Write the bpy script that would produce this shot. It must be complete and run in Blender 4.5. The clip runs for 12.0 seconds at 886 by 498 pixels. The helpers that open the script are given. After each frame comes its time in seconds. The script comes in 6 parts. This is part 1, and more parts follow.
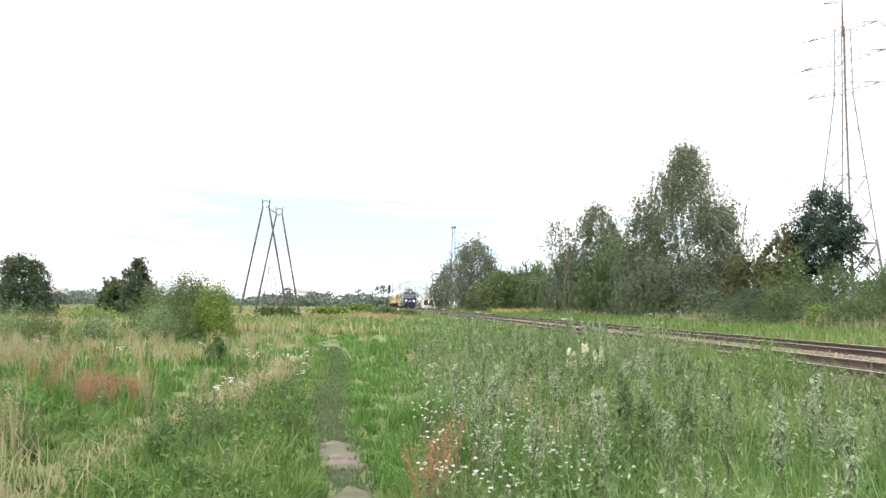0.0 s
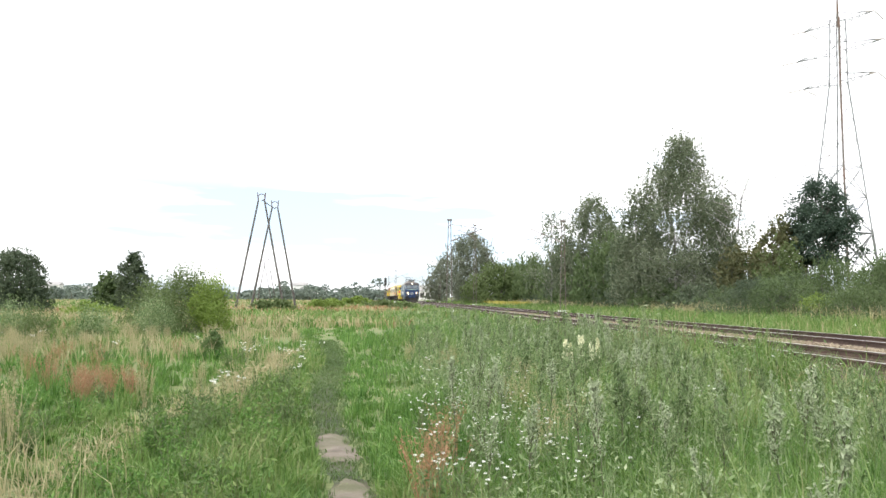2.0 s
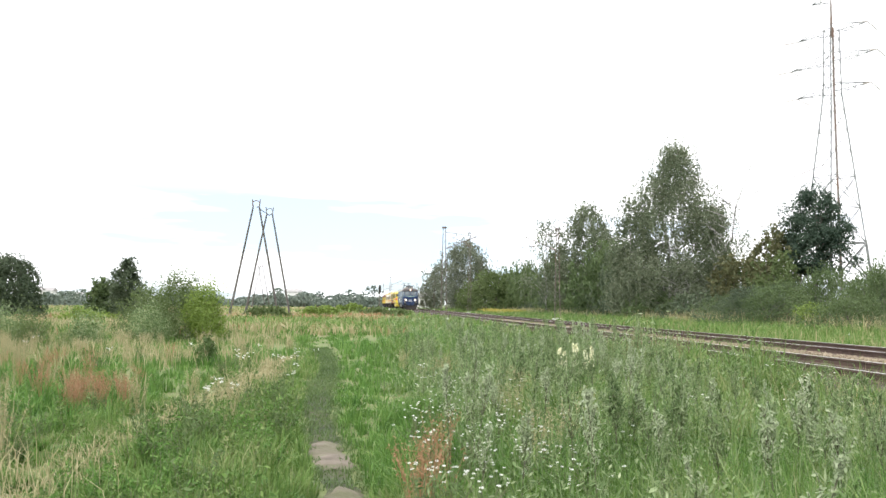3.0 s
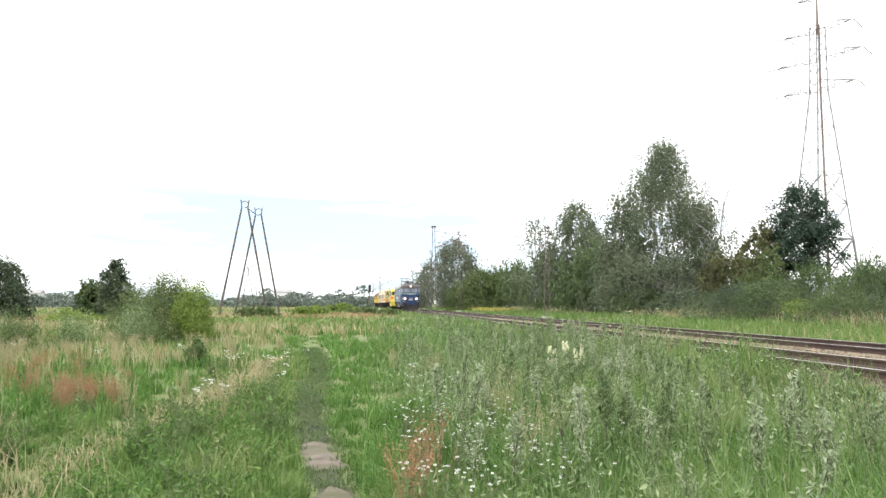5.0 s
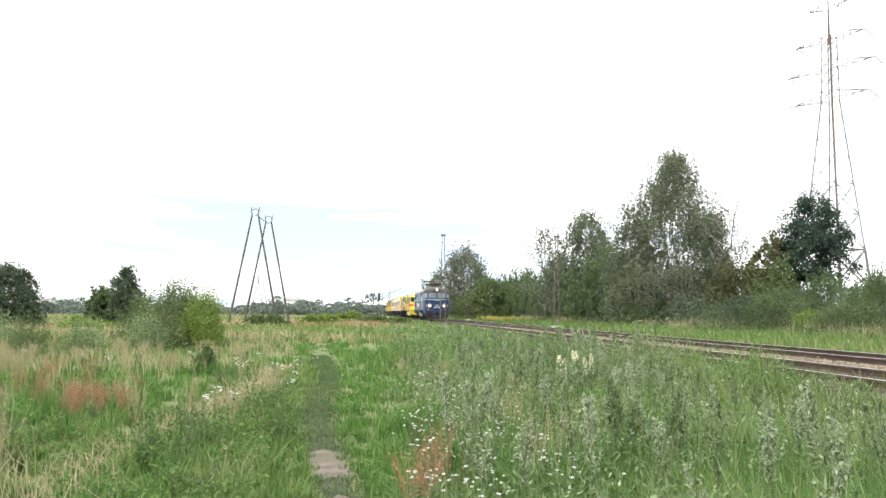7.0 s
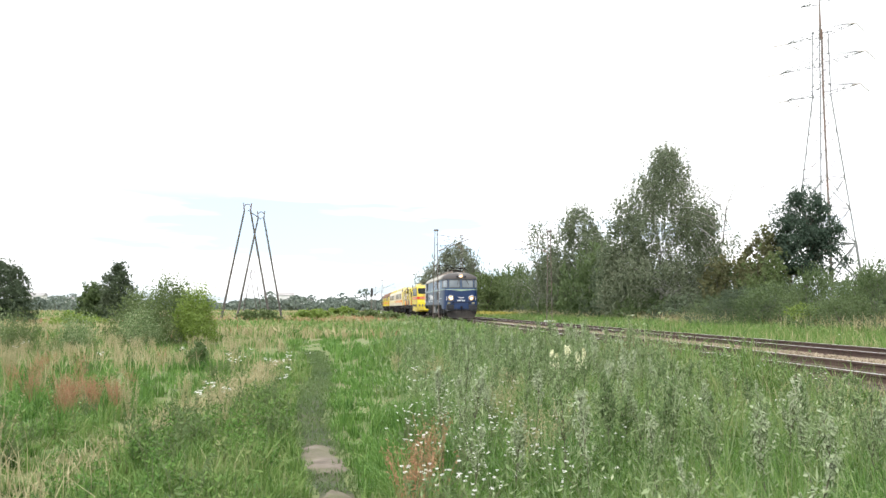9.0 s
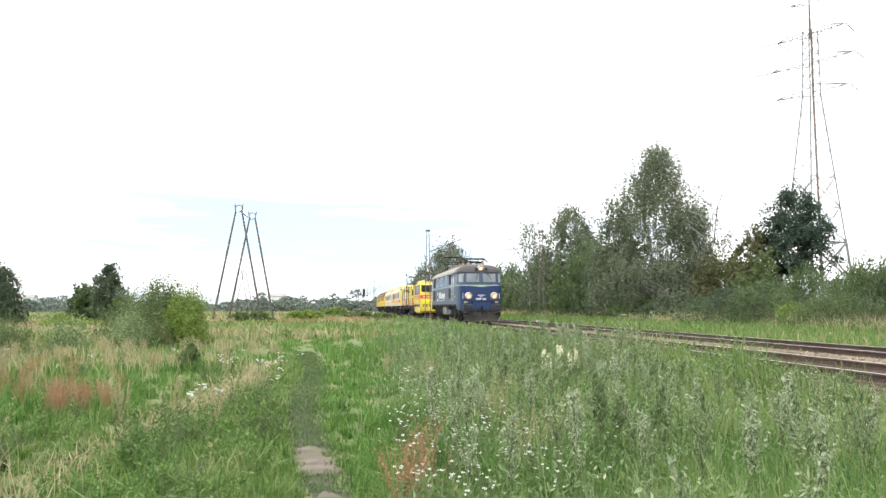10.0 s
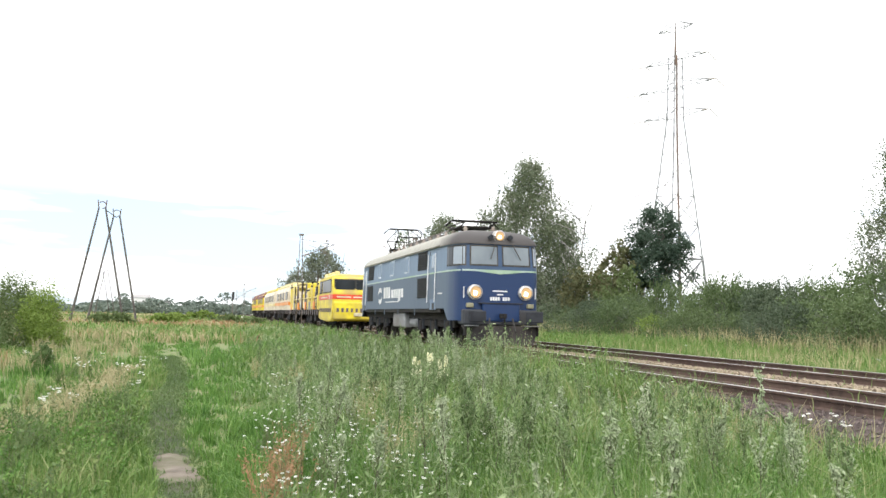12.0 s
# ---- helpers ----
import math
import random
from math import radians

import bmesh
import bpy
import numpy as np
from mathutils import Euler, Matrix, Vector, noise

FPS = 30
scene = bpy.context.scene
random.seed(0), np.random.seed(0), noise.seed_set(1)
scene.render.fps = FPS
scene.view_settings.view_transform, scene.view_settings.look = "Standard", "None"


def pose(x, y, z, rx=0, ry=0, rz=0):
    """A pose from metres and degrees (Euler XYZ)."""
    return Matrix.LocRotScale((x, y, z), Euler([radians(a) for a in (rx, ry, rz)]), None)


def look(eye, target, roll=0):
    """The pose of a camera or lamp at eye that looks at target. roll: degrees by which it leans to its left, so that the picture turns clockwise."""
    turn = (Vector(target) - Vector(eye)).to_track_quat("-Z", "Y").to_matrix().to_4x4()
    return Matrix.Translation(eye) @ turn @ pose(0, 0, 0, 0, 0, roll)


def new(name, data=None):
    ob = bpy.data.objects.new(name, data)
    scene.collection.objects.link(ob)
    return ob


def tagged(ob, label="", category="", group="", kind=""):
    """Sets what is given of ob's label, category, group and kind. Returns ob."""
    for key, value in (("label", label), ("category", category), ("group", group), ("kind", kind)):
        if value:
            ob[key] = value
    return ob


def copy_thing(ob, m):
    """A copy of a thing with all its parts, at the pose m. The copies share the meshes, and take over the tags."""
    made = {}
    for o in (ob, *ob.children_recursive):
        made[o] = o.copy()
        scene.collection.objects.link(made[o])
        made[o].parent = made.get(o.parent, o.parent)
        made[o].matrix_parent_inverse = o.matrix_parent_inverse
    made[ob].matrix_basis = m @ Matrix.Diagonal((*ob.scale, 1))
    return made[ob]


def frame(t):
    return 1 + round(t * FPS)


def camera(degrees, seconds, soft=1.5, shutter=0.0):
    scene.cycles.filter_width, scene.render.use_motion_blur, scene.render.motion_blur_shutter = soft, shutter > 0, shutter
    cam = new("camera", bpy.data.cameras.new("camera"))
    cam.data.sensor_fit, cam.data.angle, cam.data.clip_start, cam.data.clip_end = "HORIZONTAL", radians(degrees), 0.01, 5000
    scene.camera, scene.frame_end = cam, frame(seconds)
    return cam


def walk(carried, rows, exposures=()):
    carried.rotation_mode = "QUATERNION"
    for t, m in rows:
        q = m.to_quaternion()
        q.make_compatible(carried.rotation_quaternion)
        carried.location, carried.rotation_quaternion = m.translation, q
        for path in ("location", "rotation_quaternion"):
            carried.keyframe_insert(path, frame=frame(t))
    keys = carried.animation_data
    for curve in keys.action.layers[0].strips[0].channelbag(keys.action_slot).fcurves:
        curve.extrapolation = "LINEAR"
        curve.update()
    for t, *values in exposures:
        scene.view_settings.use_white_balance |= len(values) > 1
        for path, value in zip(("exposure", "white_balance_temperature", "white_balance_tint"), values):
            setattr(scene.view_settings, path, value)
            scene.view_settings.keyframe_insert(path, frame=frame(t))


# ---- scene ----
cam = camera(53.2, 12.0, soft=1.5)
EYE = 1.55
PATH = [(0.0, -4.71, 3.59, -0.59), (0.5, -4.62, 3.32, -0.49), (1.0, -4.63, 3.13, -0.3), (1.5, -4.83, 3.0, -0.5),
        (2.0, -4.95, 3.11, -0.28), (2.5, -5.1, 3.53, -0.63), (3.0, -5.31, 3.6, -0.52), (3.5, -5.56, 3.58, -0.35),
        (5.5, -6.06, 3.55, -0.11), (6.0, -5.81, 4.09, -0.72), (6.5, -5.38, 4.24, -0.62), (7.0, -5.36, 4.1, -0.38),
        (9.0, -5.82, 3.78, -0.2), (9.5, -6.11, 3.88, -0.07), (10.0, -6.33, 3.8, 0.04), (10.5, -7.02, 3.94, -0.79),
        (11.0, -8.72, 4.12, -1.06), (11.5, -11.95, 4.2, -1.29), (12.0, -14.58, 4.32, -1.17)]
walk(cam, [(t, pose(0, 0, EYE, 90 + p, r, y)) for t, y, p, r in PATH])

# ---- light ----
scene.view_settings.exposure = 1.12
world = bpy.data.worlds.new("world")
scene.world = world
world.use_nodes = True
SUN_EL, SUN_AZ = radians(48), radians(215)
wn, wl = world.node_tree.nodes, world.node_tree.links
bg = wn["Background"]
sky = wn.new("ShaderNodeTexSky")
sky.sky_type, sky.sun_disc, sky.sun_elevation, sky.sun_rotation = "NISHITA", False, SUN_EL, SUN_AZ
tc = wn.new("ShaderNodeTexCoord")
mp = wn.new("ShaderNodeMapping")
mp.inputs["Scale"].default_value = (1.6, 1.6, 13.0)
mp.inputs["Location"].default_value = (0.3, 0.1, 0.35)
cloud = wn.new("ShaderNodeTexNoise")
cloud.inputs["Scale"].default_value, cloud.inputs["Detail"].default_value, cloud.inputs["Roughness"].default_value = 1.7, 5, 0.5
ramp = wn.new("ShaderNodeValToRGB")
ramp.color_ramp.elements[0].position, ramp.color_ramp.elements[1].position = 0.41, 0.54
ramp.color_ramp.elements[0].color = (0.34, 0.34, 0.34, 1)
mix = wn.new("ShaderNodeMix")
mix.data_type = "RGBA"
mix.inputs["B"].default_value = (9.0, 9.1, 9.3, 1)
wl.new(tc.outputs["Generated"], mp.inputs["Vector"])
wl.new(mp.outputs["Vector"], cloud.inputs["Vector"])
wl.new(cloud.outputs["Fac"], ramp.inputs["Fac"])
sep = wn.new("ShaderNodeSeparateXYZ")
wl.new(tc.outputs["Generated"], sep.inputs["Vector"])
high = wn.new("ShaderNodeMapRange")
high.inputs["From Min"].default_value, high.inputs["From Max"].default_value = 0.085, 0.18
wl.new(sep.outputs["Z"], high.inputs["Value"])
cover = wn.new("ShaderNodeMath")
cover.operation = "MAXIMUM"
wl.new(ramp.outputs["Color"], cover.inputs[0])
wl.new(high.outputs["Result"], cover.inputs[1])
wl.new(cover.outputs["Value"], mix.inputs["Factor"])
clear = wn.new("ShaderNodeMix")
clear.data_type, clear.blend_type = "RGBA", "MULTIPLY"
clear.inputs["Factor"].default_value = 1.0
clear.inputs["B"].default_value = (0.42, 0.6, 0.85, 1)
wl.new(sky.outputs["Color"], clear.inputs["A"])
wl.new(clear.outputs["Result"], mix.inputs["A"])
wl.new(mix.outputs["Result"], bg.inputs["Color"])
bg.inputs["Strength"].default_value = 0.1
sun = new("sun", bpy.data.lights.new("sun", "SUN"))
sun.data.energy, sun.data.angle, sun.data.color = 1.3, radians(14), (1.0, 0.96, 0.9)
sun.matrix_world = look((0, 0, 60), Vector((0, 0, 60)) - Vector((math.sin(SUN_AZ) * math.cos(SUN_EL), math.cos(SUN_AZ) * math.cos(SUN_EL), math.sin(SUN_EL))))

# ---- materials ----
MATS = {}


def nodes_of(name):
    m = bpy.data.materials.new(name)
    m.use_nodes = True
    MATS[name] = m
    return m, m.node_tree.nodes, m.node_tree.links, m.node_tree.nodes["Principled BSDF"]


def rgba(c):
    return (*c, 1)


def surface(name, a, b, scale=4.0, rough=0.6, metal=0.0, bump=0.0, bump_scale=40.0, detail=6, lo=0.35, hi=0.65, stain=None, stain_scale=0.7, coat=0.0):
    """Two colours mixed by noise in object space, an optional large-scale stain, and a fine bump."""
    m, n, l, p = nodes_of(name)
    t = n.new("ShaderNodeTexCoord")
    no = n.new("ShaderNodeTexNoise")
    no.inputs["Scale"].default_value, no.inputs["Detail"].default_value = scale, detail
    l.new(t.outputs["Object"], no.inputs["Vector"])
    r = n.new("ShaderNodeValToRGB")
    r.color_ramp.elements[0].position, r.color_ramp.elements[1].position = lo, hi
    r.color_ramp.elements[0].color, r.color_ramp.elements[1].color = rgba(a), rgba(b)
    l.new(no.outputs["Fac"], r.inputs["Fac"])
    out = r.outputs["Color"]
    if stain:
        n2 = n.new("ShaderNodeTexNoise")
        n2.inputs["Scale"].default_value, n2.inputs["Detail"].default_value = stain_scale, 4
        l.new(t.outputs["Object"], n2.inputs["Vector"])
        r2 = n.new("ShaderNodeValToRGB")
        r2.color_ramp.elements[0].position, r2.color_ramp.elements[1].position = 0.42, 0.68
        l.new(n2.outputs["Fac"], r2.inputs["Fac"])
        mx = n.new("ShaderNodeMix")
        mx.data_type = "RGBA"
        mx.inputs["B"].default_value = rgba(stain)
        l.new(r2.outputs["Color"], mx.inputs["Factor"])
        l.new(out, mx.inputs["A"])
        out = mx.outputs["Result"]
    l.new(out, p.inputs["Base Color"])
    p.inputs["Roughness"].default_value, p.inputs["Metallic"].default_value = rough, metal
    if coat:
        p.inputs["Coat Weight"].default_value = coat
    if bump:
        nb = n.new("ShaderNodeTexNoise")
        nb.inputs["Scale"].default_value, nb.inputs["Detail"].default_value = bump_scale, 5
        l.new(t.outputs["Object"], nb.inputs["Vector"])
        bp = n.new("ShaderNodeBump")
        bp.inputs["Strength"].default_value, bp.inputs["Distance"].default_value = bump, 0.02
        l.new(nb.outputs["Fac"], bp.inputs["Height"])
        l.new(bp.outputs["Normal"], p.inputs["Normal"])
    return m


def foliage(name, colours, patch=0.12, through_leaf=0.35, spread=0.55, rough=0.6):
    """Leaf or blade: colours chosen per island and by patches over the ground, some light passing through."""
    m, n, l, p = nodes_of(name)
    g = n.new("ShaderNodeNewGeometry")
    no = n.new("ShaderNodeTexNoise")
    no.inputs["Scale"].default_value, no.inputs["Detail"].default_value = patch, 3
    l.new(g.outputs["Position"], no.inputs["Vector"])
    ma = n.new("ShaderNodeMath")
    ma.operation = "MULTIPLY_ADD"
    ma.inputs[1].default_value = spread
    l.new(g.outputs["Random Per Island"], ma.inputs[0])
    sc = n.new("ShaderNodeMapRange")
    sc.inputs["From Min"].default_value, sc.inputs["From Max"].default_value = 0.3, 0.7
    sc.inputs["To Min"].default_value, sc.inputs["To Max"].default_value = 0.0, 1.0 - spread
    l.new(no.outputs["Fac"], sc.inputs["Value"])
    l.new(sc.outputs["Result"], ma.inputs[2])
    r = n.new("ShaderNodeValToRGB")
    els = r.color_ramp.elements
    els[0].color, els[1].color = rgba(colours[0]), rgba(colours[-1])
    for i, c in enumerate(colours[1:-1]):
        e = els.new((i + 1) / (len(colours) - 1))
        e.color = rgba(c)
    l.new(ma.outputs["Value"], r.inputs["Fac"])
    l.new(r.outputs["Color"], p.inputs["Base Color"])
    p.inputs["Roughness"].default_value = rough
    p.inputs["Specular IOR Level"].default_value = 0.25
    tr = n.new("ShaderNodeBsdfTranslucent")
    l.new(r.outputs["Color"], tr.inputs["Color"])
    mx = n.new("ShaderNodeMixShader")
    mx.inputs["Fac"].default_value = through_leaf
    l.new(p.outputs["BSDF"], mx.inputs[1])
    l.new(tr.outputs["BSDF"], mx.inputs[2])
    l.new(mx.outputs["Shader"], n["Material Output"].inputs["Surface"])
    return m


def plain(name, c, rough=0.5, metal=0.0, glow=0.0):
    m, n, l, p = nodes_of(name)
    p.inputs["Base Color"].default_value, p.inputs["Roughness"].default_value, p.inputs["Metallic"].default_value = rgba(c), rough, metal
    if glow:
        p.inputs["Emission Color"].default_value, p.inputs["Emission Strength"].default_value = rgba(c), glow
    return m


foliage("grass", [(0.022, 0.064, 0.014), (0.068, 0.145, 0.031), (0.12, 0.215, 0.05), (0.16, 0.245, 0.068), (0.24, 0.28, 0.115), (0.36, 0.33, 0.19)], 1.3, 0.22, 0.5)
foliage("lush_grass", [(0.026, 0.08, 0.016), (0.08, 0.178, 0.037), (0.14, 0.262, 0.06), (0.225, 0.325, 0.1)], 1.1, 0.28, 0.66)
foliage("straw", [(0.25, 0.225, 0.115), (0.34, 0.305, 0.165), (0.42, 0.385, 0.225), (0.3, 0.23, 0.13)], 0.9, 0.25)
foliage("rust_seed", [(0.28, 0.15, 0.08), (0.34, 0.2, 0.11), (0.38, 0.26, 0.15)], 0.4, 0.2)
foliage("grey_weed", [(0.04, 0.078, 0.026), (0.115, 0.182, 0.066), (0.185, 0.26, 0.11), (0.27, 0.335, 0.175), (0.42, 0.46, 0.3)], 1.2, 0.3, 0.72)
foliage("weed_green", [(0.07, 0.12, 0.04), (0.11, 0.17, 0.06), (0.17, 0.22, 0.09)], 0.4, 0.3)
foliage("panicle", [(0.24, 0.31, 0.17), (0.34, 0.4, 0.25), (0.46, 0.5, 0.36)], 2.0, 0.3)
foliage("brown_weed", [(0.06, 0.075, 0.03), (0.13, 0.13, 0.06), (0.2, 0.17, 0.09), (0.25, 0.24, 0.13)], 0.6, 0.2, 0.65)
foliage("yellow_leaf", [(0.28, 0.38, 0.04), (0.4, 0.45, 0.05)], 2.0, 0.35)
foliage("birch_leaf", [(0.092, 0.122, 0.075), (0.13, 0.162, 0.098), (0.178, 0.208, 0.132), (0.24, 0.262, 0.185)], 0.3, 0.35)
foliage("dark_leaf", [(0.05, 0.075, 0.045), (0.085, 0.115, 0.068), (0.13, 0.16, 0.098)], 0.25, 0.28)
foliage("shrub_leaf", [(0.065, 0.1, 0.042), (0.1, 0.145, 0.06), (0.15, 0.2, 0.085)], 0.25, 0.3)
foliage("willow_leaf", [(0.13, 0.2, 0.04), (0.19, 0.27, 0.06), (0.27, 0.34, 0.1)], 0.5, 0.35)
foliage("poplar_leaf", [(0.13, 0.155, 0.11), (0.18, 0.205, 0.145), (0.24, 0.26, 0.2)], 0.3, 0.35)
foliage("olive_leaf", [(0.085, 0.125, 0.045), (0.125, 0.17, 0.065), (0.17, 0.22, 0.09)], 0.3, 0.3)
foliage("autumn_leaf", [(0.1, 0.125, 0.055), (0.155, 0.15, 0.075), (0.13, 0.16, 0.075)], 0.6, 0.3)
foliage("pine_needle", [(0.03, 0.055, 0.038), (0.05, 0.08, 0.055), (0.075, 0.11, 0.075)], 0.5, 0.2)
# pale blue-grey haze of the distance is mixed into these leaf colours
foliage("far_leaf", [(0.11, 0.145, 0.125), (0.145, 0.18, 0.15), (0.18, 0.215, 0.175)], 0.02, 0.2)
foliage("goldenrod", [(0.3, 0.28, 0.06), (0.38, 0.33, 0.08), (0.22, 0.25, 0.07)], 0.5, 0.2)
foliage("white_petal", [(0.72, 0.72, 0.68), (0.85, 0.85, 0.82)], 2.0, 0.2)
foliage("cream_petal", [(0.75, 0.74, 0.5), (0.85, 0.84, 0.65)], 2.0, 0.2)
surface("stem", (0.09, 0.11, 0.05), (0.16, 0.17, 0.08), 8, 0.7)
surface("dark_stem", (0.06, 0.06, 0.035), (0.12, 0.115, 0.07), 8, 0.75)
surface("bark", (0.07, 0.06, 0.05), (0.16, 0.14, 0.12), 5, 0.9, bump=0.6, bump_scale=12)
surface("birch_bark", (0.1, 0.1, 0.09), (0.42, 0.41, 0.38), 3, 0.8, bump=0.4, lo=0.4, hi=0.55)
surface("ballast", (0.045, 0.034, 0.031), (0.105, 0.08, 0.07), 14, 0.95, bump=1.0, bump_scale=25, stain=(0.14, 0.11, 0.085), stain_scale=0.35)
surface("stone", (0.045, 0.034, 0.033), (0.14, 0.108, 0.1), 6, 0.95, bump=0.5, bump_scale=30)
surface("sandy_stone", (0.19, 0.15, 0.105), (0.36, 0.3, 0.215), 6, 0.95, bump=0.5, bump_scale=30)
surface("sleeper_wood", (0.09, 0.07, 0.055), (0.17, 0.14, 0.11), 7, 0.9, bump=0.6)
surface("rail_rust", (0.04, 0.024, 0.019), (0.085, 0.052, 0.04), 6, 0.85, bump=0.3, stain=(0.095, 0.06, 0.046))
surface("rail_head", (0.34, 0.32, 0.3), (0.5, 0.48, 0.46), 3, 0.32, 0.9)
surface("tower_steel", (0.14, 0.145, 0.15), (0.24, 0.25, 0.25), 2, 0.6, 0.1)
surface("mast_steel", (0.1, 0.088, 0.082), (0.19, 0.165, 0.15), 3, 0.75, 0.1, stain=(0.15, 0.095, 0.07))
surface("pole_wood", (0.06, 0.055, 0.05), (0.13, 0.12, 0.11), 3, 0.9, bump=0.3)
surface("porcelain", (0.25, 0.2, 0.17), (0.35, 0.3, 0.26), 5, 0.35)
surface("far_wall", (0.6, 0.6, 0.58), (0.75, 0.75, 0.73), 0.4, 0.8)
surface("far_roof", (0.28, 0.27, 0.27), (0.36, 0.35, 0.34), 0.4, 0.8)
surface("sand", (0.11, 0.09, 0.07), (0.21, 0.175, 0.14), 3, 0.95, bump=0.8, bump_scale=14, stain=(0.1, 0.1, 0.05), stain_scale=2.2)
surface("turf", (0.024, 0.036, 0.015), (0.058, 0.07, 0.03), 9, 0.95, bump=0.8, bump_scale=20, stain=(0.095, 0.085, 0.05), stain_scale=1.3)


def ground_material():
    m, n, l, p = nodes_of("meadow_ground")
    t = n.new("ShaderNodeNewGeometry")
    cols = []
    for s, d, stops in ((0.09, 4, ((0.3, (0.1, 0.16, 0.04)), (0.5, (0.16, 0.19, 0.065)), (0.66, (0.27, 0.22, 0.11)))),
                        (7.0, 6, ((0.3, (0.05, 0.075, 0.025)), (0.55, (0.13, 0.16, 0.06)), (0.75, (0.24, 0.2, 0.11))))):
        no = n.new("ShaderNodeTexNoise")
        no.inputs["Scale"].default_value, no.inputs["Detail"].default_value = s, d
        l.new(t.outputs["Position"], no.inputs["Vector"])
        r = n.new("ShaderNodeValToRGB")
        e = r.color_ramp.elements
        e[0].position, e[0].color = stops[0][0], rgba(stops[0][1])
        e[1].position, e[1].color = stops[2][0], rgba(stops[2][1])
        k = e.new(stops[1][0])
        k.color = rgba(stops[1][1])
        l.new(no.outputs["Fac"], r.inputs["Fac"])
        cols.append(r.outputs["Color"])
    mx = n.new("ShaderNodeMix")
    mx.data_type = "RGBA"
    mx.inputs["Factor"].default_value = 0.5
    l.new(cols[0], mx.inputs["A"])
    l.new(cols[1], mx.inputs["B"])
    l.new(mx.outputs["Result"], p.inputs["Base Color"])
    p.inputs["Roughness"].default_value = 0.95
    bp = n.new("ShaderNodeBump")
    bp.inputs["Strength"].default_value, bp.inputs["Distance"].default_value = 0.8, 0.06
    nb = n.new("ShaderNodeTexNoise")
    nb.inputs["Scale"].default_value = 5
    l.new(t.outputs["Position"], nb.inputs["Vector"])
    l.new(nb.outputs["Fac"], bp.inputs["Height"])
    l.new(bp.outputs["Normal"], p.inputs["Normal"])


ground_material()

# ---- mesh helpers ----
RNG = np.random.default_rng(7)


def np_mesh(name, verts, faces, mat, smooth=False):
    """A mesh from arrays: verts (n, 3), faces (m, k)."""
    me = bpy.data.meshes.new(name)
    verts, faces = np.asarray(verts, np.float32), np.asarray(faces, np.int32)
    k = faces.shape[1]
    me.vertices.add(len(verts))
    me.vertices.foreach_set("co", verts.ravel())
    me.loops.add(faces.size)
    me.loops.foreach_set("vertex_index", faces.ravel())
    me.polygons.add(len(faces))
    me.polygons.foreach_set("loop_start", np.arange(0, faces.size, k, dtype=np.int32))
    me.polygons.foreach_set("use_smooth", np.full(len(faces), smooth))
    me.update(calc_edges=True)
    me.materials.append(MATS[mat])
    return me


def thing(name, label, category, group="", kind="", m=None, data=None):
    ob = new(name, data)
    if data is None:
        ob.empty_display_size = 0.2
    if m is not None:
        ob.matrix_world = m
    return tagged(ob, label, category, group, kind)


def part(name, bm, mat, parent, label="", smooth=False):
    """Links a bmesh (or a mesh) as one mesh object under a thing or a part."""
    if isinstance(bm, bpy.types.Mesh):
        me = bm
    else:
        me = bpy.data.meshes.new(name)
        bmesh.ops.recalc_face_normals(bm, faces=bm.faces)
        bm.to_mesh(me)
        bm.free()
        me.materials.append(MATS[mat])
        if smooth:
            me.polygons.foreach_set("use_smooth", np.full(len(me.polygons), True))
    ob = new(name, me)
    ob.parent = parent
    return tagged(ob, label)


def add_box(bm, x0, x1, y0, y1, z0, z1, bevel=0.0):
    made = bmesh.ops.create_cube(bm, size=1.0, matrix=Matrix.LocRotScale(((x0 + x1) / 2, (y0 + y1) / 2, (z0 + z1) / 2), None, (abs(x1 - x0), abs(y1 - y0), abs(z1 - z0))))
    if bevel:
        vs = set(made["verts"])
        bmesh.ops.bevel(bm, geom=[e for e in bm.edges if e.verts[0] in vs], offset=bevel, segments=2, affect="EDGES", profile=0.5)
    return bm


def box(x0, x1, y0, y1, z0, z1, bevel=0.0):
    return add_box(bmesh.new(), x0, x1, y0, y1, z0, z1, bevel)


def add_rod(bm, a, b, r0, r1=None, sides=6):
    a, b = Vector(a), Vector(b)
    d = b - a
    m = Matrix.Translation((a + b) / 2) @ d.to_track_quat("Z", "Y").to_matrix().to_4x4()
    bmesh.ops.create_cone(bm, cap_ends=True, segments=sides, radius1=r0, radius2=r0 if r1 is None else r1, depth=d.length, matrix=m)
    return bm


def rod(a, b, r0, r1=None, sides=6):
    return add_rod(bmesh.new(), a, b, r0, r1, sides)


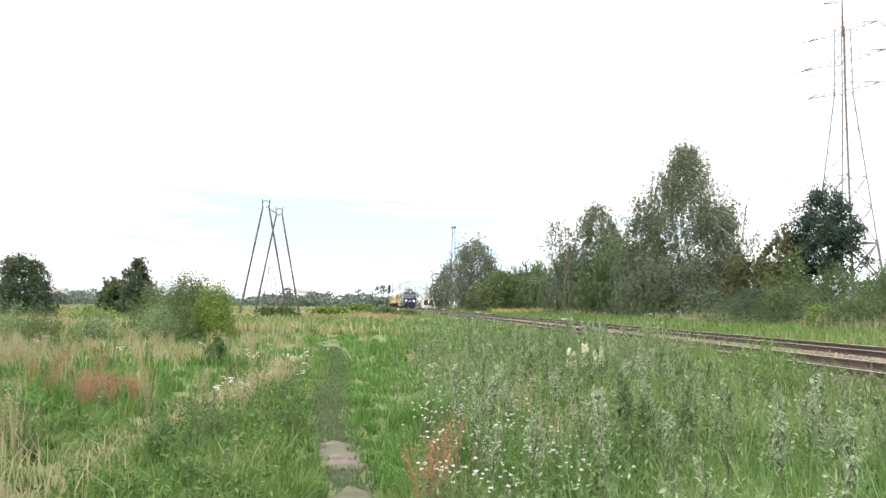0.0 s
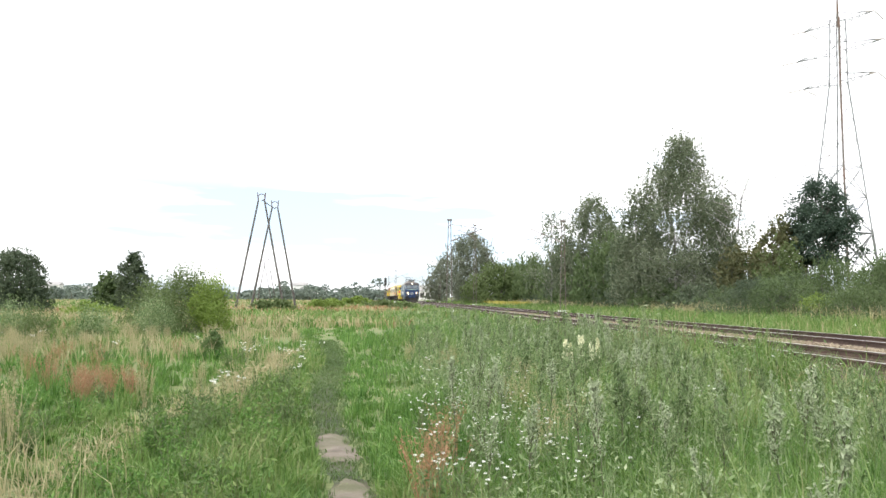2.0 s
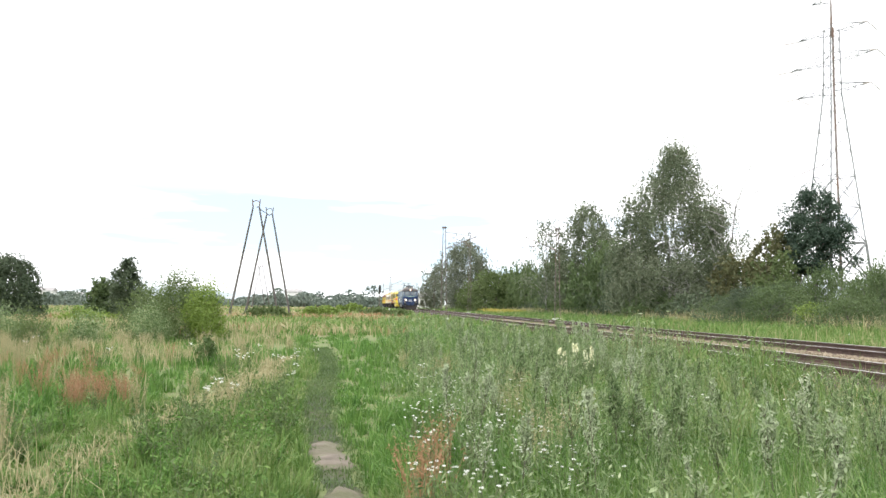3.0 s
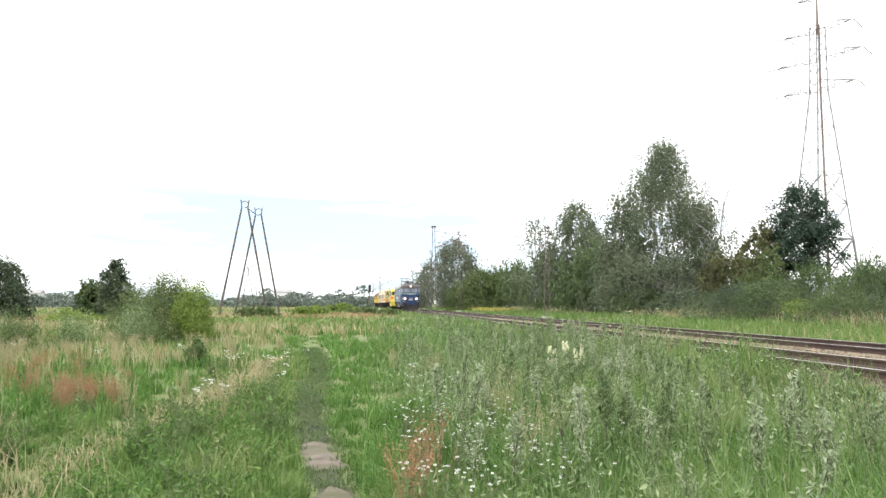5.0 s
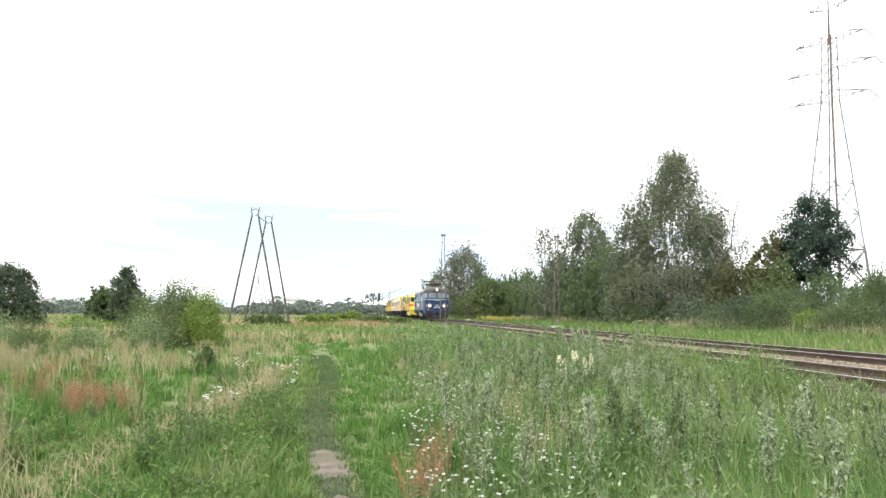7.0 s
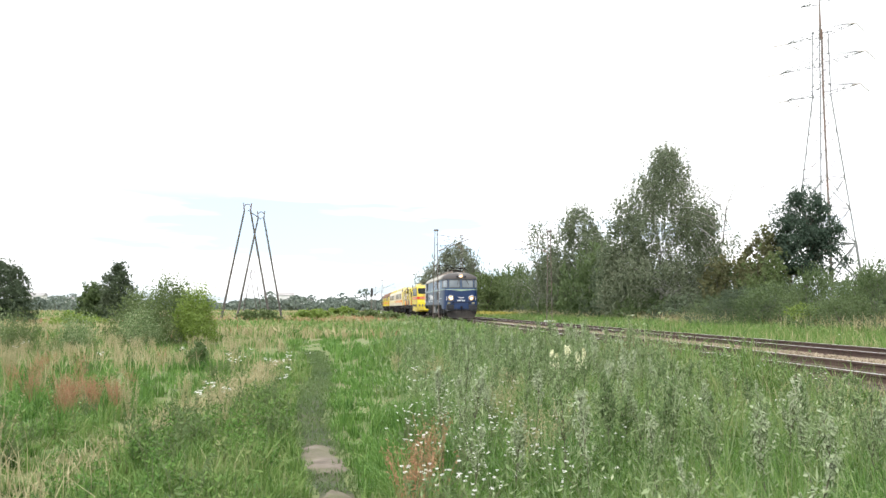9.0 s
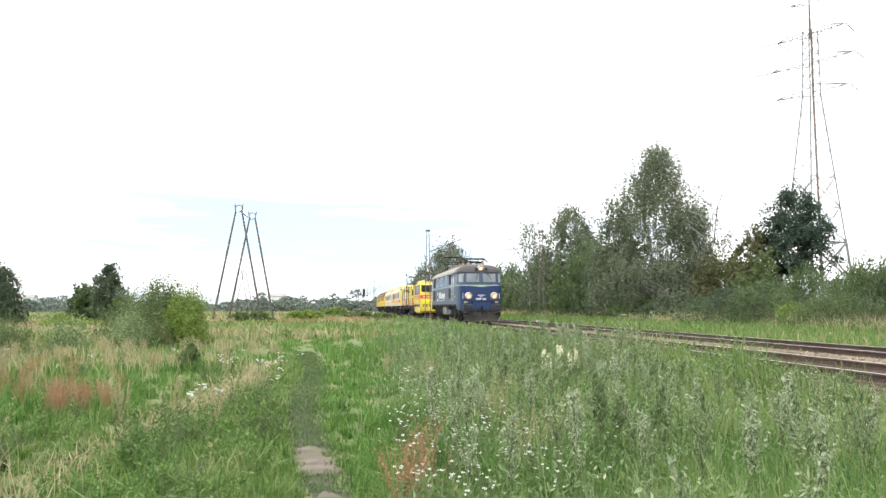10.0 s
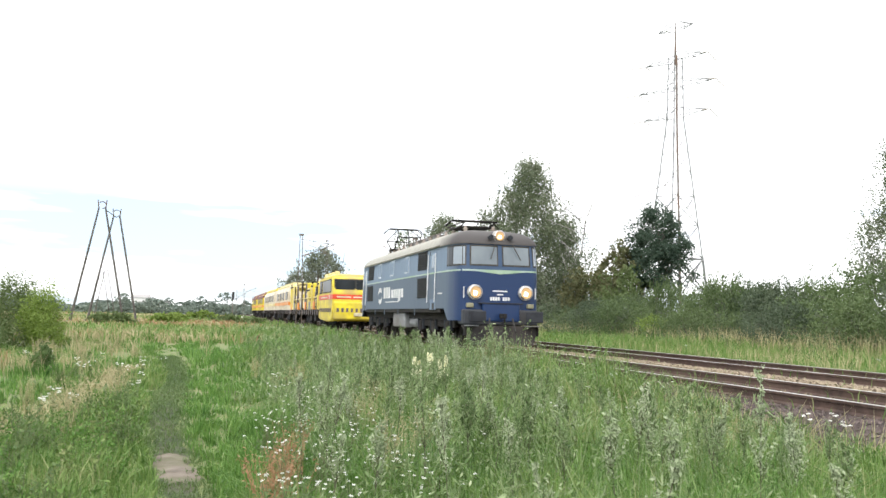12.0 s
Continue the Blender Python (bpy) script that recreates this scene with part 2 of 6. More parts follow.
def tubes(lines, sides=5):
    """Tapered tubes along polylines: each a list of (point, radius). Returns arrays."""
    V, F, base = [], [], 0
    ang = np.arange(sides) * 2 * np.pi / sides
    for line in lines:
        pts = np.array([p for p, r in line], float)
        rad = np.array([r for p, r in line], float)
        d = np.gradient(pts, axis=0)
        d /= np.linalg.norm(d, axis=1, keepdims=True) + 1e-9
        ref = np.where(np.abs(d[:, 2:3]) > 0.9, np.array([[1.0, 0, 0]]), np.array([[0, 0, 1.0]]))
        u = np.cross(d, ref)
        u /= np.linalg.norm(u, axis=1, keepdims=True) + 1e-9
        w = np.cross(d, u)
        ring = pts[:, None] + rad[:, None, None] * (np.cos(ang)[None, :, None] * u[:, None] + np.sin(ang)[None, :, None] * w[:, None])
        V.append(ring.reshape(-1, 3))
        for i in range(len(pts) - 1):
            for j in range(sides):
                k = (j + 1) % sides
                F.append((base + i * sides + j, base + i * sides + k, base + (i + 1) * sides + k, base + (i + 1) * sides + j))
        base += len(pts) * sides
    return np.concatenate(V), np.array(F)


def leaves(centres, size, rng, long=1.6, hang=0.0):
    """Diamond leaves, folded a little, one at each centre."""
    n = len(centres)
    d = rng.normal(size=(n, 3))
    d[:, 2] -= hang
    d /= np.linalg.norm(d, axis=1, keepdims=True)
    s = np.cross(d, rng.normal(size=(n, 3)))
    s /= np.linalg.norm(s, axis=1, keepdims=True)
    sz = size * rng.uniform(0.6, 1.4, (n, 1))
    a, b = d * (sz * long / 2), s * (sz / 2)
    V = np.stack([centres - a, centres + b, centres + a, centres - b], 1).reshape(-1, 3)
    return V, np.arange(4 * n).reshape(n, 4)


def blades(base, height, width, rng, lean=0.35, bend=0.5, ph=None):
    """Grass blades of two bent segments; base (n, 3), height and width (n,)."""
    n = len(base)
    th = rng.uniform(0, 2 * np.pi, n)
    ph = rng.uniform(0, 2 * np.pi, n) if ph is None else ph
    side = np.stack([np.cos(th), np.sin(th), np.zeros(n)], 1) * (width / 2)[:, None]
    out = np.stack([np.cos(ph), np.sin(ph), np.zeros(n)], 1)
    ln = np.abs(rng.normal(0, lean, n))
    up = np.array([[0, 0, 1.0]])
    mid = base + out * (height * ln * 0.35)[:, None] + up * (height * 0.55)[:, None]
    tip = base + out * (height * ln * (1 + bend))[:, None] + up * (height * np.clip(1 - 0.3 * ln, 0.5, 1))[:, None]
    V = np.stack([base - side, base + side, mid + side * 0.8, mid - side * 0.8, tip], 1).reshape(-1, 3)
    i = np.arange(n)[:, None] * 5
    F = np.concatenate([i + [[0, 1, 2]], i + [[0, 2, 3]], i + [[3, 2, 4]]])
    return V, F


def join(*pairs):
    V, F, b = [], [], 0
    for v, f in pairs:
        V.append(v)
        F.append(np.asarray(f) + b)
        b += len(v)
    return np.concatenate(V), np.concatenate(F)


# ---- terrain ----
TRACK, FAR_TRACK, RAIL_TOP = 8.8, 12.7, 0.553


def smooth_step(a, b, x):
    k = np.clip((x - a) / (b - a), 0, 1)
    return k * k * (3 - 2 * k)


def ground_z(x, y):
    x, y = np.asarray(x, float), np.asarray(y, float)
    z = 0.05 * np.sin(x * 0.9 + 1.3) * np.sin(y * 0.5) + 0.04 * np.sin(x * 0.31 + y * 0.23)
    dist = np.hypot(x, y)
    z = z * np.clip(dist / 8, 0.2, 1) + 0.22 * np.sin(x * 0.05 + 0.6) * np.sin(y * 0.04) * smooth_step(25, 70, dist)
    bank = smooth_step(4.6, 7.0, x)
    return z * (1 - bank) + bank * 0.22


def build_ground():
    xs = np.unique(np.concatenate([np.linspace(-3000, -80, 24), np.linspace(-80, -14, 34), np.linspace(-14, 20, 90), np.linspace(20, 80, 30), np.linspace(80, 3000, 24)]))
    ys = np.unique(np.concatenate([np.linspace(-3000, -30, 20), np.linspace(-30, 2, 20), np.linspace(2, 50, 110), np.linspace(50, 200, 80), np.linspace(200, 4500, 40)]))
    X, Y = np.meshgrid(xs, ys)
    V = np.stack([X, Y, ground_z(X, Y)], -1).reshape(-1, 3)
    i = np.arange(len(ys) - 1)[:, None] * len(xs) + np.arange(len(xs) - 1)[None]
    F = np.stack([i, i + 1, i + 1 + len(xs), i + len(xs)], -1).reshape(-1, 4)
    thing("ground", "overgrown summer meadow of green and dry grass", "ground", kind="structure", data=np_mesh("ground", V, F, "meadow_ground", True))


def extrude_y(profile, y0, y1, steps, closed=True):
    """A cross-section (x, z) swept along y. Returns arrays."""
    pr = np.array(profile, float)
    ys = np.linspace(y0, y1, steps + 1)
    k = len(pr)
    V = np.stack([np.repeat(pr[None, :, 0], len(ys), 0), np.repeat(ys[:, None], k, 1), np.repeat(pr[None, :, 1], len(ys), 0)], -1).reshape(-1, 3)
    F = []
    for i in range(steps):
        for j in range(k if closed else k - 1):
            m = (j + 1) % k
            F.append((i * k + j, i * k + m, (i + 1) * k + m, (i + 1) * k + j))
    return V, np.array(F)


Y0, Y1 = -60.0, 620.0


def build_track():
    top = RAIL_TOP - 0.19
    bed = [(TRACK - 3.0, 0.0), (TRACK - 1.75, top), (FAR_TRACK + 1.75, top), (FAR_TRACK + 2.8, 0.0)]
    thing("ballast_bed", "double-track bed of dark brown crushed stone", "track bed", kind="structure", data=np_mesh("ballast_bed", *extrude_y(bed, Y0, Y1, 40), "ballast"))
    rng = np.random.default_rng(11)
    for nm, mat, n, xr, size, lab in (("ballast_stones", "stone", 11000, (TRACK - 2.75, TRACK - 0.8), 0.034, "loose dark purple-brown ballast stones on the shoulder"),
                                      ("crib_stones", "sandy_stone", 10000, (TRACK - 0.72, FAR_TRACK + 1.6), 0.03, "pale sandy ballast stones between the rails"),
                                      ("path_stones", "sandy_stone", 9000, (TRACK + 1.0, FAR_TRACK - 0.95), 0.036, "ridge of pale sandy stones between the two tracks")):
        x = rng.uniform(*xr, n)
        y = 6 + 62 * rng.random(n) ** 1.6
        z = np.interp(x, [TRACK - 3.0, TRACK - 1.75, FAR_TRACK + 1.75], [0, top, top])
        ridge = 0.1 * np.sin(np.pi * np.clip((x - TRACK - 0.9) / (FAR_TRACK - TRACK - 1.8), 0, 1)) * (nm == "path_stones")
        c = np.stack([x, y, z + size * 0.2 + ridge * rng.random(n) ** 0.5], 1)
        o = np.array([[1, 0, 0], [-1, 0, 0], [0, 1, 0], [0, -1, 0], [0, 0, 1], [0, 0, -1]], float)
        V = (c[:, None] + o[None] * size * rng.uniform(0.5, 1.5, (n, 6, 1)) + rng.normal(0, size * 0.25, (n, 6, 3))).reshape(-1, 3)
        t = np.array([[0, 2, 4], [2, 1, 4], [1, 3, 4], [3, 0, 4], [2, 0, 5], [1, 2, 5], [3, 1, 5], [0, 3, 5]])
        F = (np.arange(n)[:, None, None] * 6 + t[None]).reshape(-1, 3)
        thing(nm, lab, "ballast", kind="stuff", data=np_mesh(nm, V, F, mat))
    z = RAIL_TOP
    prof = [(-0.075, z - 0.172), (0.075, z - 0.172), (0.075, z - 0.16), (0.012, z - 0.135), (0.01, z - 0.05), (0.035, z - 0.04), (0.036, z - 0.006), (0.03, z - 0.003),
            (-0.03, z - 0.003), (-0.036, z - 0.006), (-0.035, z - 0.04), (-0.01, z - 0.05), (-0.012, z - 0.135), (-0.075, z - 0.16)]
    crown = [(-0.033, z - 0.004), (-0.025, z), (0.025, z), (0.033, z - 0.004)]
    for c in (TRACK, FAR_TRACK):
        for s in (-0.753, 0.753):
            r = thing("rail", "rust-brown steel rail with a worn bright head", "rail", "rails of the double track", m=pose(c + s, 0, 0))
            part("rail_web", np_mesh("rail_web", *extrude_y(prof, Y0, Y1, 30), "rail_rust"), None, r)
            part("running_surface", np_mesh("running_surface", *extrude_y(crown, Y0, Y1, 30), "rail_head"), None, r, "polished running surface")
    bm = box(-1.28, 1.28, -0.13, 0.13, -0.16, 0.0, 0.015)
    for s in (-0.753, 0.753):
        add_box(bm, s - 0.17, s + 0.17, -0.075, 0.075, 0.0, 0.016)
        for q in (-0.12, 0.12):
            add_rod(bm, (s + q, 0, 0.0), (s + q, 0, 0.05), 0.018, sides=5)
    first = thing("sleeper", "weathered dark timber sleeper set in the ballast", "sleeper", "sleepers under the rails", m=pose(TRACK, 7.0, RAIL_TOP - 0.188))
    part("sleeper_block", bm, "sleeper_wood", first)
    for c in (TRACK, FAR_TRACK):
        for i in range(120):
            if c != TRACK or i:
                copy_thing(first, pose(c + random.uniform(-0.02, 0.02), 7.0 + 0.62 * i, RAIL_TOP - 0.188, 0, 0, random.uniform(-0.8, 0.8)))


build_ground()
build_track()

# ---- trees and shrubs ----
ENV = {
    "dome": lambda h: math.sin(math.pi * min(1, max(0, h)) ** 0.75) ** 0.6,
    "cone": lambda h: max(0.0, 1 - h) ** 0.75 * min(1, h * 7 + 0.2),
    "birch": lambda h: (max(0.0, 1 - h) ** 0.56) * min(1, 0.62 + h * 1.9),
    "bush": lambda h: max(0.0, 1 - h ** 2.2) ** 0.5,
    "pine": lambda h: 0.12 if h < 0.36 else max(0.0, math.sin(math.pi * ((h - 0.36) / 0.64) ** 0.8)) ** 0.5 + 0.08,
}


def tree(name, label, category, x, y, height, radius, env="dome", n_clump=160, per=90, leaf=0.14, mat="birch_leaf", bark="bark", seed=1,
         trunk_r=0.15, low=0.12, clump=0.5, hang=0.0, stems=1, lean=0.0, group="", squash=1.0, z=None):
    """Tapered trunk and limbs, and a crown of many small leaves in uneven clumps."""
    rng = np.random.default_rng(seed)
    f = ENV[env]
    z0 = float(ground_z(x, y)) if z is None else z
    th = thing(name, label, category, group, m=pose(x, y, z0 - 0.05))
    lines, roots = [], []
    for s in range(stems):
        off = rng.normal(0, radius * 0.16 if stems > 1 else 0.0, 2)
        top = np.array([off[0] * 2.2 + lean * height, off[1] * 2.2, height * rng.uniform(0.78, 0.96) if stems > 1 else height * 0.97])
        ks = np.linspace(0, 1, 7)
        line = [(np.array([off[0] * 0.5, off[1] * 0.5, -0.05]) * (1 - k) + top * k + np.append(rng.normal(0, 0.012 * height, 2) * math.sin(k * 3.1), 0), trunk_r * (1 - 0.88 * k) * (1 if stems == 1 else 0.6)) for k in ks]
        lines.append(line)
        roots.append(line)
    bumps = rng.normal(0, 1, (9, 3))
    cs, made = [], 0
    while made < n_clump:
        h = rng.uniform(low, 1.0)
        e = f(h)
        if rng.random() > 0.25 + 0.75 * e:
            continue
        a = rng.uniform(0, 2 * np.pi)
        wob = 1 + 0.2 * math.sin(3 * a + bumps[0, 0] * 3 + 5 * h) + 0.16 * math.sin(9 * h + bumps[1, 0] * 5 + 2 * a)
        r = radius * e * wob * rng.uniform(0.15, 1.0) ** 0.55
        c = np.array([r * math.cos(a) + lean * height * h, squash * r * math.sin(a), h * height])
        cs.append(c)
        made += 1
        if made % 3 == 0:
            root = roots[rng.integers(len(roots))]
            k = max(0.05, h - rng.uniform(0.08, 0.25)) * (len(root) - 1)
            i = min(len(root) - 2, int(k))
            p0 = root[i][0] * (1 - k + i) + root[i + 1][0] * (k - i)
            rr = root[i][1] * 0.4
            lines.append([(p0, rr), ((p0 * 0.5 + c * 0.5) + np.array([0, 0, 0.06 * height * rng.uniform(0, 0.7)]), rr * 0.6), (c, 0.008)])
    cs = np.array(cs)
    n = per * len(cs)
    cen = np.repeat(cs, per, 0)
    rng_lim = 1.7
    spread = np.repeat(rng.uniform(0.55, 1.35, len(cs)), per)[:, None] * clump
    pos = cen + np.clip(rng.normal(0, 1, (n, 3)), -rng_lim, rng_lim) * spread * np.array([[0.6, 0.6, 0.5]])
    if hang:
        strand = np.clip(np.repeat(rng.normal(0, 1, (len(cs) * max(1, per // 9 + 1), 3)), 9, 0)[:n], -1.8, 1.8) * spread * 0.7
        drop = np.minimum(np.abs(rng.normal(0, 1, n)), 2.0) * hang
        pos = cen + strand + rng.normal(0, 0.07, (n, 3))
        pos[:, 2] -= drop
    pos[:, 2] = np.maximum(pos[:, 2], 0.05)
    part("trunk", np_mesh("trunk", *tubes(lines), bark, True), None, th)
    part("crown", np_mesh("crown", *leaves(pos, leaf, rng, 1.8, hang * 0.8), mat), None, th)
    return th


def build_trees():
    # the wood beyond the far track
    tree("birch_tree", "tall grey-green birch with drooping twigs", "tree", 26.0, 71.4, 15.0, 6.4, "birch", 360, 190, 0.095, "birch_leaf", "birch_bark", 3, 0.2, 0.08, 0.75, 0.6, 2, group="birches beyond the track")
    tree("birch_tree", "slender birch with pale hanging foliage", "tree", 30.4, 73.3, 10.4, 2.0, "birch", 90, 100, 0.11, "birch_leaf", "birch_bark", 4, 0.12, 0.15, 0.55, 0.6, group="birches beyond the track")
    tree("birch_tree", "leaning side birch beside the tallest one", "tree", 22.4, 72.3, 10.6, 2.4, "birch", 100, 100, 0.11, "birch_leaf", "birch_bark", 5, 0.12, 0.12, 0.6, 0.55, group="birches beyond the track")
    tree("birch_tree", "broad birch with grey-green rounded crown", "tree", 26.6, 101.9, 13.2, 4.8, "dome", 240, 150, 0.125, "birch_leaf", "birch_bark", 6, 0.17, 0.08, 0.8, 0.5, 2, group="birches beyond the track")
    tree("birch_tree", "thin sparse birch with almost bare twigs", "tree", 22.0, 103.7, 11.6, 2.6, "dome", 70, 50, 0.13, "birch_leaf", "birch_bark", 7, 0.12, 0.3, 0.8, 0.7, 2, group="birches beyond the track")
    tree("pine_tree", "dark green pine with a bare lower trunk", "tree", 33.2, 61.9, 10.1, 2.35, "pine", 120, 190, 0.1, "pine_needle", "bark", 8, 0.17, 0.38, 0.55)
    tree("broadleaf_tree", "thin-leaved tree with browning foliage beside the pine", "tree", 30.6, 63.2, 7.4, 2.0, "dome", 80, 70, 0.15, "autumn_leaf", "bark", 9, 0.09, 0.25, 0.55, 0.2, 2)
    tree("broadleaf_tree", "young bright green tree in front of the pine", "tree", 29.4, 60.1, 5.4, 1.7, "dome", 70, 80, 0.1, "olive_leaf", "bark", 10, 0.07, 0.2, 0.5, 0.1, 2)
    tree("broadleaf_tree", "rusty autumn-tinted tree at the birch's foot", "tree", 28.0, 65.5, 5.2, 1.5, "dome", 60, 80, 0.13, "autumn_leaf", "bark", 12, 0.07, 0.1, 0.5, 0.1, 2)
    tree("poplar_tree", "old poplar with loose dark grey-green crown", "tree", 20.6, 175.6, 14.2, 5.8, "dome", 240, 170, 0.15, "poplar_leaf", "bark", 13, 0.3, 0.1, 1.1, 0.3, 3)
    tree("poplar_tree", "small grey poplar at the edge of the wood", "tree", 15.8, 195.7, 8.4, 3.0, "dome", 90, 90, 0.2, "poplar_leaf", "bark", 14, 0.2, 0.05, 1.0, 0.2, 2)
    tree("willow_bush", "round bright green willow bush beyond the track", "shrub", 20.4, 136.5, 6.2, 5.2, "bush", 210, 120, 0.15, "olive_leaf", "bark", 15, 0.12, 0.02, 0.8, 0.1, 5)
    # tall birch at the edge of the meadow
    tree("birch_tree", "tall birch with hanging grey twigs and open crown", "tree", 32.2, 34.4, 11.4, 3.0, "dome", 280, 140, 0.065, "birch_leaf", "birch_bark", 16, 0.17, 0.3, 0.5, 0.6, 1, group="birches beyond the track")
    # shrub belt
    rng = np.random.default_rng(21)
    belt = []
    for i in range(24):
        y = 27.3 + i * 6.0 + rng.uniform(-1.5, 1.5)
        belt.append((22.0 + 0.033 * y + rng.uniform(-1.2, 1.4), y, rng.uniform(1.5, 2.4), rng.uniform(2.4, 3.6)))
    for i in range(22):
        y = 25.5 + i * 6.7 + rng.uniform(-1, 1)
        belt.append((27.0 + 0.033 * y + rng.uniform(-1.5, 2.5), y, rng.uniform(2.9, 3.6) + (1.5 if y > 60 else 0), rng.uniform(3.2, 4.2)))
    for i in range(12):
        y = 78 + i * 8.2
        belt.append((25.0 + rng.uniform(-1.5, 3.5), y, rng.uniform(5.0, 7.6), rng.uniform(3.2, 4.2)))
    belt += [(33.0, 52.0, 3.3, 3.8), (30.5, 46.0, 3.1, 3.6), (36.0, 57.0, 3.4, 4.0), (40.0, 60.0, 3.5, 4.2), (36.5, 48.0, 3.3, 3.8), (42.0, 54.0, 3.6, 4.2)]
    base = {}
    for j, (x, y, h, r) in enumerate(belt):
        k = (j % 5) + (5 if y < 62 else 0)
        if k not in base:
            mat = ("shrub_leaf", "dark_leaf", "shrub_leaf", "shrub_leaf", "dark_leaf")[k % 5]
            base[k] = tree("shrub", "dense dark green wild shrub along the track", "shrub", x, y, h, r, "bush", 150 if k > 4 else 100, 105 if k > 4 else 60, 0.05 if k > 4 else 0.1, mat, "bark", 40 + k, 0.05, 0.02, 0.34, -0.05, 5, group="shrub belt")
            base[k]["h"], base[k]["r"] = h, r
        else:
            c = copy_thing(base[k], pose(x, y, float(ground_z(x, y)) - 0.05, 0, 0, rng.uniform(0, 360)))
            c.scale = (r / base[k]["r"], r / base[k]["r"], h / base[k]["h"])
    tree("bush", "bright yellow-green bush at the foot of the shrub belt", "shrub", 23.0, 43.2, 1.3, 1.1, "bush", 60, 70, 0.06, "willow_leaf", "stem", 58, 0.03, 0.02, 0.25, -0.1, 5, group="shrub belt")
    # the meadow's own bushes
    tree("bush", "large dark green bush standing in the meadow", "shrub", -28.9, 76.4, 5.1, 2.7, "bush", 260, 150, 0.085, "dark_leaf", "bark", 60, 0.06, 0.02, 0.5, 0.05, 6, group="meadow bushes")
    tree("bush", "bright low bush at the field's edge", "shrub", -33.6, 72.8, 2.0, 1.6, "bush", 90, 70, 0.15, "shrub_leaf", "bark", 61, 0.05, 0.02, 0.5, 0.05, 5, group="meadow bushes")
    tree("bush", "upright dark bush with a pointed top", "shrub", -20.3, 79.2, 5.2, 1.3, "dome", 150, 130, 0.085, "dark_leaf", "bark", 62, 0.06, 0.04, 0.36, 0.05, 4, group="meadow bushes")
    tree("bush", "low green bush beside the pointed one", "shrub", -23.0, 81.9, 3.3, 1.3, "bush", 90, 70, 0.15, "shrub_leaf", "bark", 63, 0.05, 0.02, 0.45, 0.05, 4, group="meadow bushes")
    tree("willow_bush", "yellow-green willow thicket in tall grass", "shrub", -7.6, 38.2, 2.1, 1.5, "bush", 130, 75, 0.05, "olive_leaf", "stem", 64, 0.03, 0.02, 0.3, -0.45, 9, group="meadow bushes")
    tree("willow_bush", "bright round willow shrub", "shrub", -6.35, 36.9, 2.0, 0.85, "bush", 90, 80, 0.05, "willow_leaf", "stem", 65, 0.03, 0.02, 0.22, -0.35, 8, group="meadow bushes")
    tree("willow_bush", "grey-green weedy bush at the willow's foot", "shrub", -8.6, 36.4, 1.9, 1.3, "bush", 90, 70, 0.045, "olive_leaf", "stem", 66, 0.03, 0.02, 0.25, -0.2, 8, group="meadow bushes")
    tree("bush", "small dark leafy bush in the grass", "shrub", -3.7, 22.1, 0.7, 0.26, "bush", 40, 60, 0.035, "weed_green", "stem", 67, 0.02, 0.02, 0.09, 0.0, 3, group="meadow bushes")
    for i, (x, y, h, r) in enumerate(((-13.2, 60, 0.8, 2.2), (-4.5, 100, 1.2, 2.2), (2.4, 136, 0.9, 2.4), (-1.5, 155, 1.5, 3.2), (4.6, 109, 0.8, 1.6), (-19, 64, 0.8, 2.4), (-9, 87, 1.2, 2.4))):
        tree("bush", "low green bush in the dry meadow", "shrub", x, y, h, r, "bush", 80, 70, 0.07 + y * 0.0007, "willow_leaf" if i % 2 else "olive_leaf", "stem", 70 + i, 0.03, 0.02, 0.3, 0.05, 5, group="meadow bushes")
    for i, (x, y, h, r) in enumerate(((-10.6, 29.5, 0.85, 0.7), (-12.4, 31.5, 1.0, 0.9), (-14.6, 34.0, 1.1, 1.1), (-9.2, 31.0, 0.75, 0.6), (-16.8, 36.5, 1.2, 1.2), (-8.0, 34.5, 1.1, 1.0))):
        clump = tree("weed_clump", "grey-green clump of tall weeds in dry grass", "weed", x, y, h, r, "bush", 70, 70, 0.03, ("olive_leaf", "grey_weed")[i % 2], "stem", 90 + i, 0.015, 0.02, 0.16, -0.35, 9, group="weed clumps in the meadow")
        for ob in clump.children:
            ob["kind"] = "stuff"


